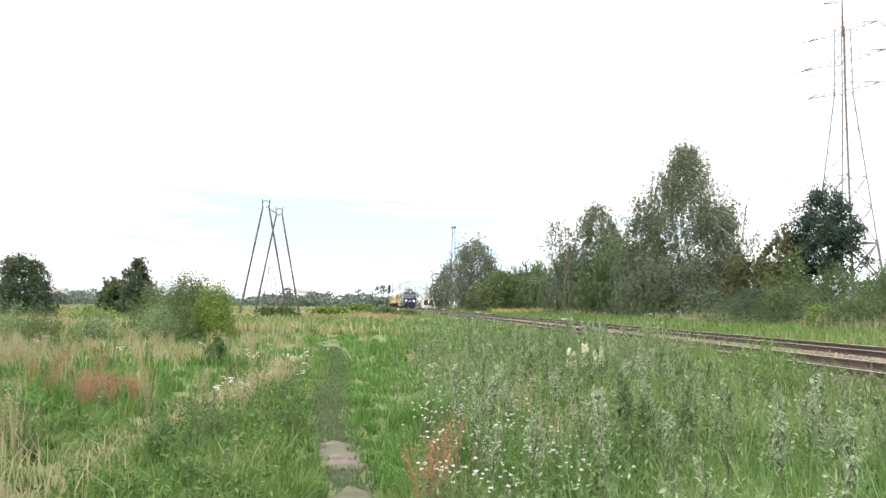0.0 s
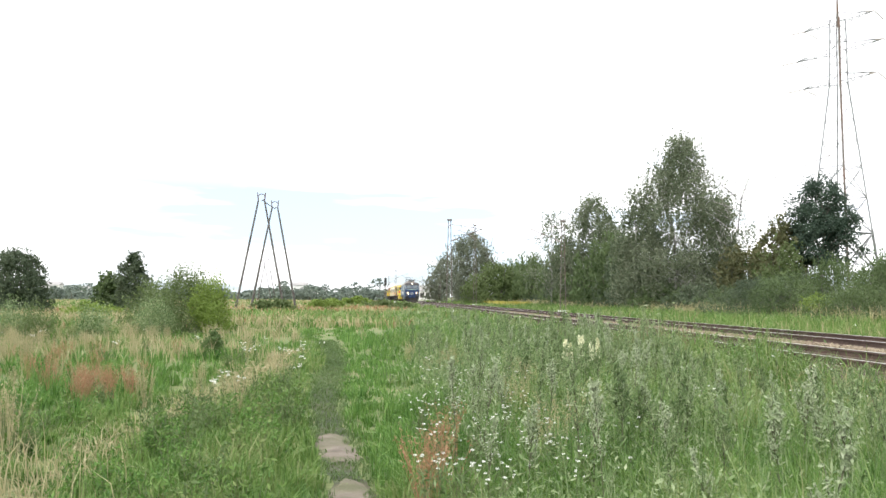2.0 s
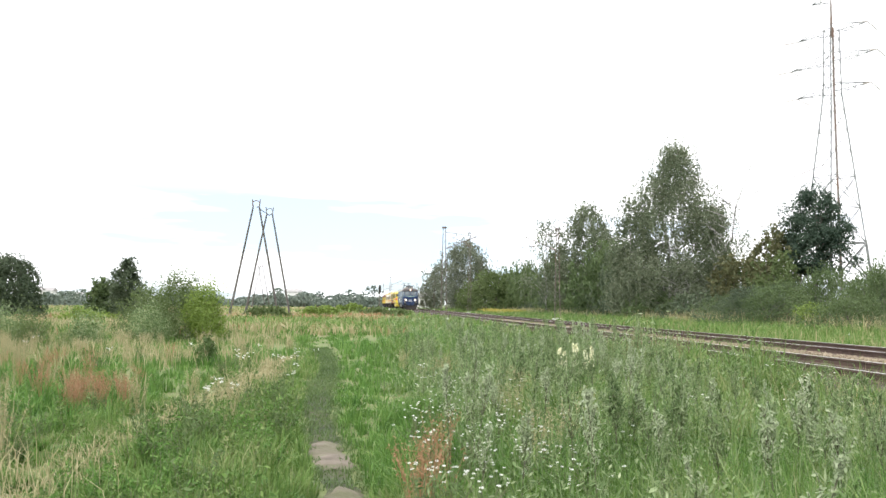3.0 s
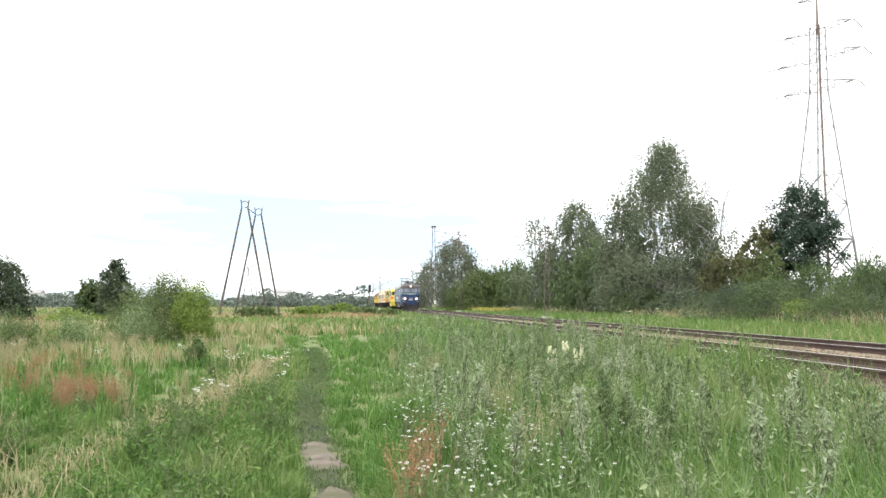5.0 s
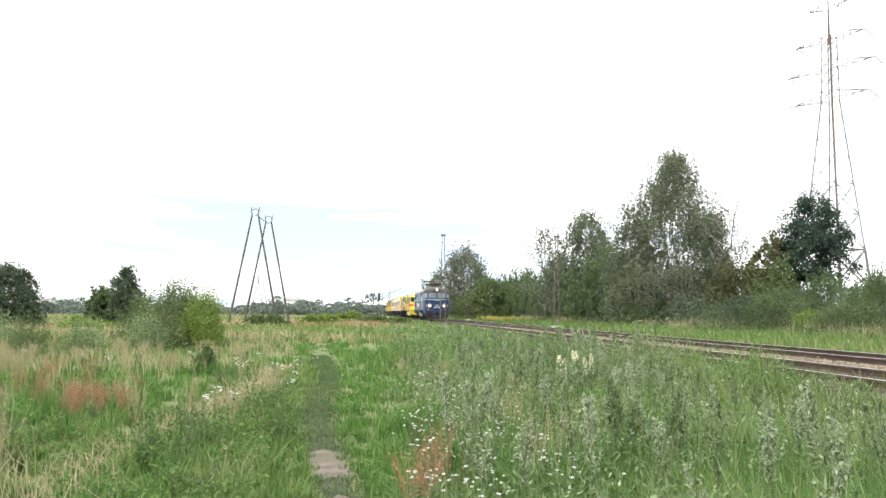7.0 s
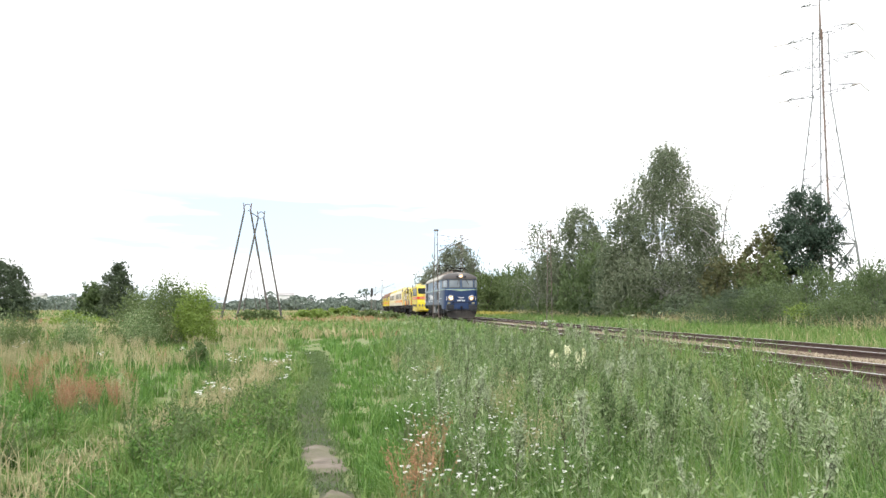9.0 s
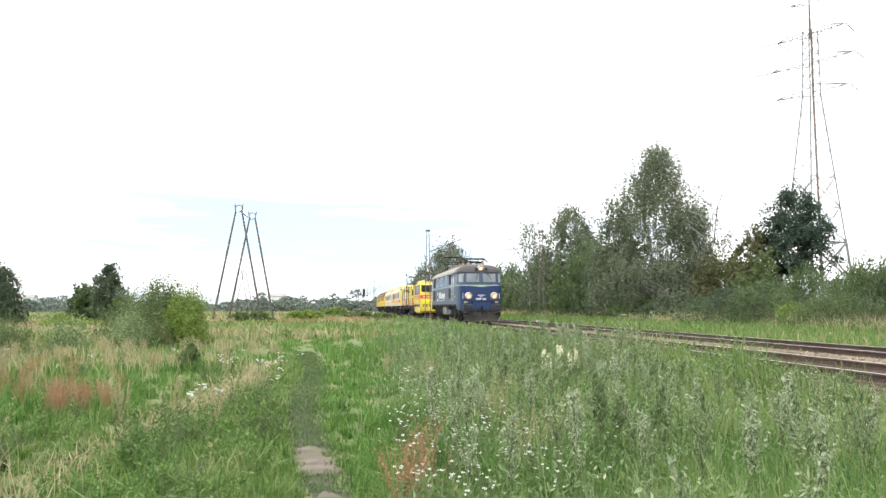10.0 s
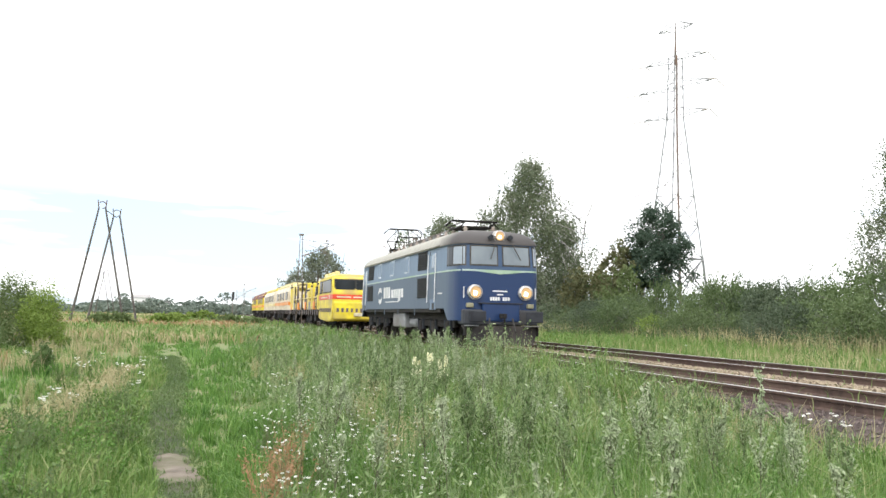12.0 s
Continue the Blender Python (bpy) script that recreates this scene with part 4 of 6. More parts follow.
def mugwort(seed, h, plumed=True):
    """A tall weed: dark stem, narrow leaves, and on the plumed kind a grey seed panicle."""
    rng = np.random.default_rng(seed)
    m = thing("mugwort", "tall grey-green mugwort with a feathery seed head" if plumed else "tall feathery green mugwort not yet in seed", "weed", "mugwort along the track")
    ks = np.linspace(0, 1, 6)
    bend = rng.normal(0, 0.06, 2)
    spine = [np.array([bend[0] * k * k, bend[1] * k * k, h * k]) for k in ks]
    lines = [[(p, 0.005 * (1 - 0.7 * k)) for p, k in zip(spine, ks)]]
    at = lambda k: np.array([bend[0] * k * k, bend[1] * k * k, h * k])
    heads, lv = [], []
    for i in range(20 if plumed else 12):
        k = rng.uniform(0.52, 0.95)
        a = rng.uniform(0, 6.28)
        L = (0.05 + 0.3 * (1 - k)) * rng.uniform(0.7, 1.2)
        tip = at(k) + np.array([math.cos(a) * L * 0.36, math.sin(a) * L * 0.36, L])
        lines.append([(at(k), 0.0022), (tip, 0.001)])
        if plumed:
            heads += [at(k) * (1 - q) + tip * q for q in np.linspace(0.3, 1, 9)]
        else:
            lv += [at(k) * (1 - q) + tip * q + rng.normal(0, 0.008, 3) for q in np.linspace(0.2, 1, 14)]
    heads += [at(k) for k in np.linspace(0.8, 1.02, 20)]
    for i in range(190 if plumed else 230):
        k = rng.uniform(0.06, 0.9 if plumed else 1.0)
        a = rng.uniform(0, 6.28)
        q = rng.uniform(0.02, 0.17) * (1.15 - 0.75 * k)
        lv.append(at(k) + np.array([math.cos(a) * q, math.sin(a) * q, rng.uniform(-0.02, 0.03)]))
    part("stem", np_mesh("stem", *tubes(lines, 4), "dark_stem"), None, m)["kind"] = "stuff"
    part("foliage", np_mesh("foliage", *leaves(np.array(lv), 0.0085, rng, 7.0, -1.3), "grey_weed"), None, m)["kind"] = "stuff"
    if plumed:
        hp = np.repeat(np.array(heads), 2, 0)
        part("seed_head", np_mesh("seed_head", *leaves(hp + rng.normal(0, 0.006, hp.shape), 0.011, rng, 2.2, -0.8), "panicle"), None, m)["kind"] = "stuff"
    return m


def umbel(seed, h, n_heads, spread, name, label, group, head_r=0.022):
    """A flat-topped white flower on branching stems."""
    rng = np.random.default_rng(seed)
    m = thing(name, label, "flower", group)
    lines, petals, lv = [], [], []
    for i in range(n_heads):
        a, q = rng.uniform(0, 6.28), spread * rng.random() ** 0.5
        fork = np.array([0, 0, h * rng.uniform(0.35, 0.65)])
        tip = np.array([q * math.cos(a), q * math.sin(a), h * rng.uniform(0.8, 1.0)])
        lines += [[(np.zeros(3), 0.003), (fork, 0.0025), (tip, 0.0015)]]
        n = 26
        b, r = rng.uniform(0, 6.28, n), head_r * np.sqrt(rng.random(n))
        petals.append(tip + np.stack([r * np.cos(b), r * np.sin(b), 0.012 - 4 * r * r + rng.normal(0, 0.003, n)], 1))
    for i in range(70):
        a, q, z = rng.uniform(0, 6.28), rng.uniform(0, 0.09), rng.random() ** 1.5
        lv.append((q * math.cos(a), q * math.sin(a), h * 0.8 * z))
    part("stem", np_mesh("stem", *tubes(lines, 4), "stem"), None, m)["kind"] = "stuff"
    part("foliage", np_mesh("foliage", *leaves(np.array(lv), 0.016, rng, 3.0), "weed_green"), None, m)["kind"] = "stuff"
    part("flower_head", np_mesh("flower_head", *leaves(np.concatenate(petals), head_r * 0.35 + 0.002, rng, 1.2), "white_petal"), None, m, "white flower heads")["kind"] = "stuff"
    return m


def wild_herb(seed, mat, h=0.5):
    """A leafy mound of upright herb stems."""
    rng = np.random.default_rng(seed)
    m = thing("wild_herb", "leafy green wild herb in the meadow", "weed", "meadow herbs")
    lines, lv = [], []
    for i in range(14):
        a, q = rng.uniform(0, 6.28), 0.2 * rng.random() ** 0.6
        tip = np.array([q * math.cos(a) * 1.5, q * math.sin(a) * 1.5, h * rng.uniform(0.6, 1.05)])
        foot = np.array([q * math.cos(a) * 0.5, q * math.sin(a) * 0.5, 0])
        lines.append([(foot, 0.0035), (tip, 0.0015)])
        lv += [foot + (tip - foot) * k + rng.normal(0, 0.028, 3) * (1.3 - k) for k in rng.uniform(0.1, 1.0, 32)]
    part("stem", np_mesh("stem", *tubes(lines, 4), "stem"), None, m)["kind"] = "stuff"
    lv = np.array(lv)
    lv[:, 2] = np.maximum(lv[:, 2], 0.01)
    part("foliage", np_mesh("foliage", *leaves(lv, 0.016, rng, 3.4, -0.8), mat), None, m)["kind"] = "stuff"
    return m


def flower_spike(seed, h):
    rng = np.random.default_rng(seed)
    m = thing("flower_spike", "pale cream flowering spike standing among weeds", "flower", "cream flower spikes")
    part("stem", np_mesh("stem", *tubes([[(np.zeros(3), 0.008), (np.array([0.01, 0, h * 0.6]), 0.006), (np.array([0.0, 0.01, h]), 0.003)]], 5), "stem"), None, m)
    n = 90
    z, a = rng.uniform(0.68, 1.0, n) * h, rng.uniform(0, 6.28, n)
    r = 0.036 * np.sqrt(np.clip((1.04 * h - z) / (0.3 * h), 0, 1))
    part("flower", np_mesh("flower", *leaves(np.stack([r * np.cos(a), r * np.sin(a), z], 1), 0.034, rng, 1.2), "cream_petal"), None, m, "cream-white petals")["kind"] = "stuff"
    n = 60
    z, a, r = rng.uniform(0.05, 0.72, n) * h, rng.uniform(0, 6.28, n), rng.uniform(0.02, 0.12, n)
    part("foliage", np_mesh("foliage", *leaves(np.stack([r * np.cos(a), r * np.sin(a), z], 1), 0.035, rng, 3.0, -0.3), "weed_green"), None, m)
    return m


def seed_tuft(seed, h, mat, name, label, group, n=46):
    """A tuft of thin stalks with loose seed heads."""
    rng = np.random.default_rng(seed)
    m = thing(name, label, "grass", group)
    b = np.append(rng.normal(0, 0.05, (n, 2)), np.zeros((n, 1)), 1)
    hh = h * rng.uniform(0.6, 1.05, n)
    lean = rng.normal(0, 0.16, (n, 2))
    tips = b + np.stack([lean[:, 0] * hh, lean[:, 1] * hh, hh], 1)
    lines = [[(b[i], 0.0022), (tips[i], 0.0012)] for i in range(n)]
    part("stalk", np_mesh("stalk", *tubes(lines, 3), mat), None, m)["kind"] = "stuff"
    k = np.repeat(rng.uniform(0.68, 1.03, (n, 1)), 1, 1)
    hp = np.concatenate([b + (tips - b) * q + rng.normal(0, 0.012, b.shape) for q in np.linspace(0.7, 1.03, 11)])
    part("seed_head", np_mesh("seed_head", *leaves(hp, 0.009, rng, 2.8, -1.0), mat), None, m)["kind"] = "stuff"
    return m


def plant(kinds, places, rng, lo=0.85, hi=1.15, by_track=False):
    """Copies the sample plants to the places; the samples take the first ones."""
    for i, (x, y) in enumerate(places):
        m = pose(x, y, float(ground_z(x, y)) - 0.01, 0, 0, rng.uniform(0, 360))
        s = rng.uniform(lo, hi) * (float(low_by_track(x, y)) * 0.5 + 0.5 if by_track else 1)
        ob = kinds[i % len(kinds)]
        if i < len(kinds):
            ob.matrix_world = m
        else:
            ob = copy_thing(ob, m)
        ob.scale = (s, s, s)


def build_plants():
    rng = np.random.default_rng(9)

    def some(n, x0, x1, y0, y1, p=1.4):
        out = []
        while len(out) < n:
            x, y = rng.uniform(x0, x1), y0 + (y1 - y0) * rng.random() ** p
            if keep_off(np.array([x]), np.array([y]))[0] and abs(math.degrees(math.atan2(x, y)) - 6) < 42:
                out.append((x, y))
        return out

    def fit_height(places):
        return [(x, y) for x, y in places if rng.random() < 1.15 - 0.75 * (1 - float(low_by_track(x, y)))]

    plant([mugwort(100 + i, h) for i, h in enumerate((0.85, 0.95, 0.8))], [(2.09, 5.99), (1.35, 4.94), (1.87, 3.62), (2.37, 4.91), (0.97, 7.96), (3.25, 7.63), (2.72, 7.23), (0.76, 7.43), (1.41, 8.83), (1.84, 8.76), (2.22, 7.94), (1.59, 6.12), (2.71, 4.77), (3.72, 6.85), (0.8, 5.87), (0.95, 5.21), (2.64, 8.59), (1.88, 4.7), (3.6, 4.91), (4.2, 5.82), (3.3, 4.1), (4.6, 5.64), (3.9, 5.37)], rng, 0.85, 1.15, True)
    plant([mugwort(104 + i, h, i == 3) for i, h in enumerate((0.85, 0.95, 0.9, 0.9, 1.0))], fit_height(some(150, 0.9, 5.2, 4.9, 22, 1.2)) + some(40, 2.2, 5.2, 10, 20, 1.0) + some(60, 3.0, 6.6, 18, 46), rng, 0.8, 1.2, True)
    tall = mugwort(120, 1.32)
    tall["label"] = "tall dark-stemmed weed rising over the others"
    plant([tall], [(2.75, 4.05)], rng, 0.98, 1.02)
    plant([umbel(200 + i, 0.5, 4, 0.1, "yarrow", "white yarrow in flower among grass", "white meadow flowers") for i in range(3)],
          [(-2.05, 12.0), (-1.92, 12.3), (-1.62, 12.1), (-1.7, 11.9), (-1.6, 18.2), (-1.75, 18.6), (-1.5, 18.9), (-1.35, 19.4), (-4.3, 27), (-4.6, 27.6), (-4.9, 26.4)] + some(9, -3.2, -0.9, 9, 27) + some(8, -11, -4, 15, 36) + some(14, 1.0, 6.5, 8, 24) + [(6.1, 7.6), (6.25, 7.9), (6.0, 8.1), (16.8, 19.1), (17.1, 18.7), (16.9, 19.7), (17.3, 30.0)], rng)
    plant([umbel(210 + i, 0.5, 5, 0.2, "fleabane", "small white daisy-like fleabane on thin stems", "white fleabane", 0.011) for i in range(3)],
          [(1.3, 6.6), (1.2, 6.9), (1.5, 7.2)] + some(40, 0.35, 1.7, 5.3, 11) + some(34, 0.5, 2.6, 7, 15) + some(20, 2.2, 6.5, 9, 24), rng)
    plant([flower_spike(220 + i, h) for i, h in enumerate((0.98, 0.92, 1.02))], [(3.0, 13.2), (3.1, 13.3), (3.2, 13.1), (3.3, 13.35), (3.4, 13.2), (3.52, 13.3)], rng, 0.95, 1.05)
    plant([seed_tuft(230 + i, 0.62, "straw", "straw_tuft", "tuft of dry straw-coloured seeding grass", "straw tufts", 40) for i in range(3)],
          some(34, -10, -1.4, 6.5, 31) + some(70, -13, -6.6, 14, 32) + some(16, 0.5, 5, 7, 27) + some(40, -18, -3, 23, 55), rng, 0.7, 1.15)
    plant([seed_tuft(240 + i, 0.55, "rust_seed", "rust_tuft", "tuft of reddish-brown seeding sorrel", "sorrel tufts", 30) for i in range(3)],
          [(0.5, 6.4), (0.55, 6.9), (0.72, 7.9), (0.42, 5.9), (-3.5, 12.6), (-3.7, 13.0), (-3.4, 13.4), (-3.9, 12.8), (-3.6, 12.2), (-4.1, 13.3), (-3.85, 13.7), (-3.3, 12.9)] + some(18, -9, -2.8, 9, 24), rng)
    plant([wild_herb(250 + i, m) for i, m in enumerate(("lush_grass", "weed_green", "grass", "lush_grass"))], [(-0.9, 8.7), (-1.4, 9.6), (-1.1, 10.6), (-1.7, 8.2)] + some(60, -2.0, -0.75, 4.4, 14) + some(30, -5.5, -2.9, 4.4, 12) + some(34, -9, -0.8, 8, 27) + some(20, 0.6, 4.5, 6, 22) + some(30, -18, -3, 23, 55), rng, 0.5, 1.05)
    y = wild_herb(260, "yellow_leaf")
    y["label"] = "small bright yellow-green seedling among the weeds"
    plant([y], [(1.75, 5.2)], rng, 0.6, 0.6)

# ---- train ----
def dusty_paint(name, clean, dusty, y0, y1, low=0.0, rough=0.42):
    """Vehicle paint, clean at the nose and dulled by brake dust along the sides, streaked."""
    m, n, l, p = nodes_of(name)
    t = n.new("ShaderNodeTexCoord")
    sep = n.new("ShaderNodeSeparateXYZ")
    l.new(t.outputs["Object"], sep.inputs["Vector"])
    r = n.new("ShaderNodeMapRange")
    r.inputs["From Min"].default_value, r.inputs["From Max"].default_value, r.inputs["To Min"].default_value = y0, y1, low
    l.new(sep.outputs["Y"], r.inputs["Value"])
    mp_ = n.new("ShaderNodeMapping")
    mp_.inputs["Scale"].default_value = (3.0, 3.0, 0.5)
    l.new(t.outputs["Object"], mp_.inputs["Vector"])
    no = n.new("ShaderNodeTexNoise")
    no.inputs["Scale"].default_value, no.inputs["Detail"].default_value = 2.2, 7
    l.new(mp_.outputs["Vector"], no.inputs["Vector"])
    k = n.new("ShaderNodeMapRange")
    k.inputs["From Min"].default_value, k.inputs["From Max"].default_value, k.inputs["To Min"].default_value = 0.3, 0.7, 0.72
    l.new(no.outputs["Fac"], k.inputs["Value"])
    mu = n.new("ShaderNodeMath")
    mu.operation = "MULTIPLY"
    l.new(r.outputs["Result"], mu.inputs[0])
    l.new(k.outputs["Result"], mu.inputs[1])
    mx = n.new("ShaderNodeMix")
    mx.data_type = "RGBA"
    mx.inputs["A"].default_value, mx.inputs["B"].default_value = rgba(clean), rgba(dusty)
    l.new(mu.outputs["Value"], mx.inputs["Factor"])
    l.new(mx.outputs["Result"], p.inputs["Base Color"])
    ro = n.new("ShaderNodeMapRange")
    ro.inputs["To Min"].default_value, ro.inputs["To Max"].default_value = rough, 0.75
    l.new(mu.outputs["Value"], ro.inputs["Value"])
    l.new(ro.outputs["Result"], p.inputs["Roughness"])


dusty_paint("loco_blue", (0.004, 0.024, 0.088), (0.102, 0.136, 0.178), 0.3, 1.3)
dusty_paint("loco_light_blue", (0.024, 0.056, 0.118), (0.16, 0.218, 0.295), 0.3, 1.3)
# roof runs from dark grey at the nose to pale grey behind
dusty_paint("loco_roof", (0.05, 0.045, 0.044), (0.36, 0.35, 0.31), 0.8, 2.6, rough=0.7)
surface("loco_stripe", (0.2, 0.31, 0.2), (0.3, 0.4, 0.28), 1.5, 0.5, stain=(0.35, 0.42, 0.45))
surface("glass_dark", (0.012, 0.015, 0.018), (0.025, 0.03, 0.035), 1, 0.3)
MATS["glass_dark"].node_tree.nodes["Principled BSDF"].inputs["Specular IOR Level"].default_value = 0.25
# pale blue-grey base carries part of the sky reflection besides the real gloss
surface("windscreen", (0.09, 0.115, 0.14), (0.15, 0.18, 0.2), 0.7, 0.06, coat=0.6)
surface("pale_glass", (0.2, 0.24, 0.28), (0.3, 0.34, 0.38), 1.0, 0.12)
surface("black_rubber", (0.02, 0.02, 0.02), (0.05, 0.045, 0.04), 6, 0.7)
surface("frame_black", (0.006, 0.006, 0.006), (0.016, 0.014, 0.013), 3, 0.95, bump=0.3, stain=(0.022, 0.018, 0.015))
surface("beam_grey", (0.018, 0.023, 0.032), (0.04, 0.046, 0.056), 3, 0.8, stain=(0.04, 0.034, 0.03))
surface("plough_grey", (0.014, 0.013, 0.013), (0.034, 0.031, 0.029), 4, 0.9, stain=(0.045, 0.037, 0.03))
surface("buffer_steel", (0.01, 0.012, 0.017), (0.024, 0.027, 0.034), 3, 0.85)
surface("wheel_steel", (0.016, 0.014, 0.013), (0.04, 0.033, 0.028), 4, 0.8)
surface("grey_box", (0.16, 0.17, 0.18), (0.26, 0.27, 0.28), 3, 0.6, stain=(0.12, 0.11, 0.1))
surface("marker_glass", (0.2, 0.19, 0.12), (0.3, 0.28, 0.17), 5, 0.4)
surface("grille", (0.006, 0.007, 0.009), (0.014, 0.016, 0.02), 8, 0.8)
surface("white_paint", (0.5, 0.51, 0.53), (0.74, 0.74, 0.74), 3, 0.55, stain=(0.5, 0.5, 0.5))
surface("chrome", (0.55, 0.55, 0.55), (0.7, 0.7, 0.7), 2, 0.25, 0.8)
surface("copper_bar", (0.12, 0.1, 0.09), (0.2, 0.17, 0.15), 4, 0.5, 0.5)
surface("yellow_paint", (0.52, 0.42, 0.02), (0.72, 0.59, 0.03), 2.3, 0.5, stain=(0.4, 0.3, 0.08), stain_scale=0.8)
surface("pale_yellow", (0.62, 0.52, 0.2), (0.74, 0.64, 0.32), 1.3, 0.5, stain=(0.5, 0.42, 0.22))
surface("cream_panel", (0.55, 0.5, 0.4), (0.72, 0.67, 0.56), 1.2, 0.55, stain=(0.46, 0.38, 0.26))
surface("red_stripe", (0.5, 0.04, 0.02), (0.62, 0.07, 0.03), 1.5, 0.45)
surface("orange_stripe", (0.6, 0.2, 0.03), (0.7, 0.28, 0.05), 1.5, 0.45)
surface("wine_roof", (0.13, 0.035, 0.04), (0.22, 0.07, 0.07), 1.5, 0.55)
surface("deck_grey", (0.06, 0.053, 0.065), (0.11, 0.1, 0.11), 3, 0.7, stain=(0.14, 0.1, 0.08))
surface("lamp_housing", (0.3, 0.28, 0.27), (0.42, 0.4, 0.38), 3, 0.5)
plain("lamp_glow", (0.5, 0.31, 0.14), 0.15, 0.0, 0.2)
plain("lamp_filament", (1.0, 0.9, 0.7), 0.2, 0.0, 9.0)

LOCO_L = 18.7
HALF_PLAN = [(0.0, 0.0), (0.55, 0.0), (0.98, 0.01), (1.12, 0.045), (1.25, 0.12), (1.33, 0.28), (1.39, 0.5), (1.45, 0.9), (1.48, 1.4), (1.5, 2.0)]
LOOP = [(-x, y) for x, y in HALF_PLAN] + [(-x, LOCO_L - y) for x, y in reversed(HALF_PLAN)]
LOOP_P = np.array(LOOP)
LOOP_U = np.concatenate([[0], np.cumsum(np.linalg.norm(np.diff(LOOP_P, axis=0), axis=1))])


def hull(u, z, off=0.0):
    """A point of the body's skin: u metres round from the nose's middle (negative: the other side), z above the rail, off outwards."""
    s = 1.0 if u >= 0 else -1.0
    a = min(abs(u), LOOP_U[-1])
    x, y = np.interp(a, LOOP_U, LOOP_P[:, 0]), np.interp(a, LOOP_U, LOOP_P[:, 1])
    x2, y2 = np.interp(a + 0.02, LOOP_U, LOOP_P[:, 0]), np.interp(a + 0.02, LOOP_U, LOOP_P[:, 1])
    x1, y1 = np.interp(max(0, a - 0.02), LOOP_U, LOOP_P[:, 0]), np.interp(max(0, a - 0.02), LOOP_U, LOOP_P[:, 1])
    t = Vector((x2 - x1, y2 - y1, 0))
    t.normalize()
    nrm = Vector((-t.y, t.x, 0))
    c = Vector((x, y - LOCO_L / 2, 0))
    if nrm.dot(Vector((x, (y - LOCO_L / 2) * 0.15, 0))) < 0:
        nrm = -nrm
    rake = max(0.0, z - 2.46)
    x *= 1 - 0.03 * rake
    y = LOCO_L / 2 + (y - LOCO_L / 2) * (1 - 0.016 * rake)
    return Vector((s * (x + nrm.x * off), y + nrm.y * off, z))


def u_at(y):
    """The way round to the visible side's point at y from the nose."""
    return float(np.interp(y, LOOP_P[:, 1], LOOP_U))


def panel(name, u0, u1, z0, z1, off, mat, parent, label="", thick=0.03, steps=None):
    """A curved plate on the body's skin. z0, z1 may be functions of u."""
    f0 = z0 if callable(z0) else (lambda u: z0)
    f1 = z1 if callable(z1) else (lambda u: z1)
    n = steps or max(1, int(abs(u1 - u0) / 0.12)) if abs(u0) < 3 or abs(u1) < 3 else (steps or max(1, int(abs(u1 - u0) / 2)))
    bm = bmesh.new()
    rows = []
    for i in range(n + 1):
        u = u0 + (u1 - u0) * i / n
        rows.append([bm.verts.new(hull(u, z, o)) for z, o in ((f0(u), off - thick), (f0(u), off), (f1(u), off), (f1(u), off - thick))])
    for a, b in zip(rows, rows[1:]):
        for j in range(4):
            k = (j + 1) % 4
            bm.faces.new((a[j], a[k], b[k], b[j]))
    bm.faces.new(rows[0])
    bm.faces.new(rows[-1][::-1])
    return part(name, bm, mat, parent, label)


def skin(z_levels, mat, name, parent, label=""):
    us = np.unique(np.concatenate([LOOP_U, np.linspace(0, LOOP_U[-1], 40)]))
    us = np.concatenate([us, -us[::-1][1:-1]])
    V = [hull(u, z(u) if callable(z) else z) for z in z_levels for u in us]
    k = len(us)
    F = [(i * k + j, i * k + (j + 1) % k, (i + 1) * k + (j + 1) % k, (i + 1) * k + j) for i in range(len(z_levels) - 1) for j in range(k)]
    return part(name, np_mesh(name, V, F, mat, True), None, parent, label)


def lamp(parent, x, y, z, r, name="headlight", label="round lit headlight in a pale housing"):
    bm = rod((x, y + 0.12, z), (x, y - 0.06, z), r * 1.05, r, 24)
    h = part(name, bm, "lamp_housing", parent, label)
    bm = bmesh.new()
    bmesh.ops.create_cone(bm, cap_ends=False, segments=24, radius1=r * 0.98, radius2=r * 0.78, depth=0.05, matrix=Matrix.Translation((x, y - 0.075, z)) @ Euler((math.pi / 2, 0, 0)).to_matrix().to_4x4())
    part("rim", bm, "chrome", h)
    part("lens", rod((x, y - 0.04, z), (x, y - 0.068, z), r * 0.8, sides=24), "lamp_glow", h, "warm glowing lens")
    part("bulb", rod((x, y - 0.05, z - r * 0.15), (x, y - 0.078, z - r * 0.15), r * 0.26, sides=12), "lamp_filament", h)
    return h


WHEELSETS = []


def wheelset(parent, y, r, gauge=0.753, spokes=True):
    bm = bmesh.new()
    for s in (-1, 1):
        add_rod(bm, (s * (gauge - 0.07), 0, 0), (s * (gauge + 0.06), 0, 0), r, r, 28)
        add_rod(bm, (s * (gauge - 0.1), 0, 0), (s * (gauge - 0.07), 0, 0), r + 0.03, r + 0.03, 28)
        for k in range(6):
            a = k * math.pi / 3
            add_rod(bm, (s * (gauge + 0.065), 0.15 * math.cos(a), 0.15 * math.sin(a)), (s * (gauge + 0.065), (r - 0.1) * math.cos(a), (r - 0.1) * math.sin(a)), 0.035, 0.03, 4)
    add_rod(bm, (-gauge - 0.12, 0, 0), (gauge + 0.12, 0, 0), 0.09, sides=10)
    w = part("wheelset", bm, "wheel_steel", parent)
    w.matrix_local = pose(0, y, r)
    WHEELSETS.append((w, y, r))
    return w


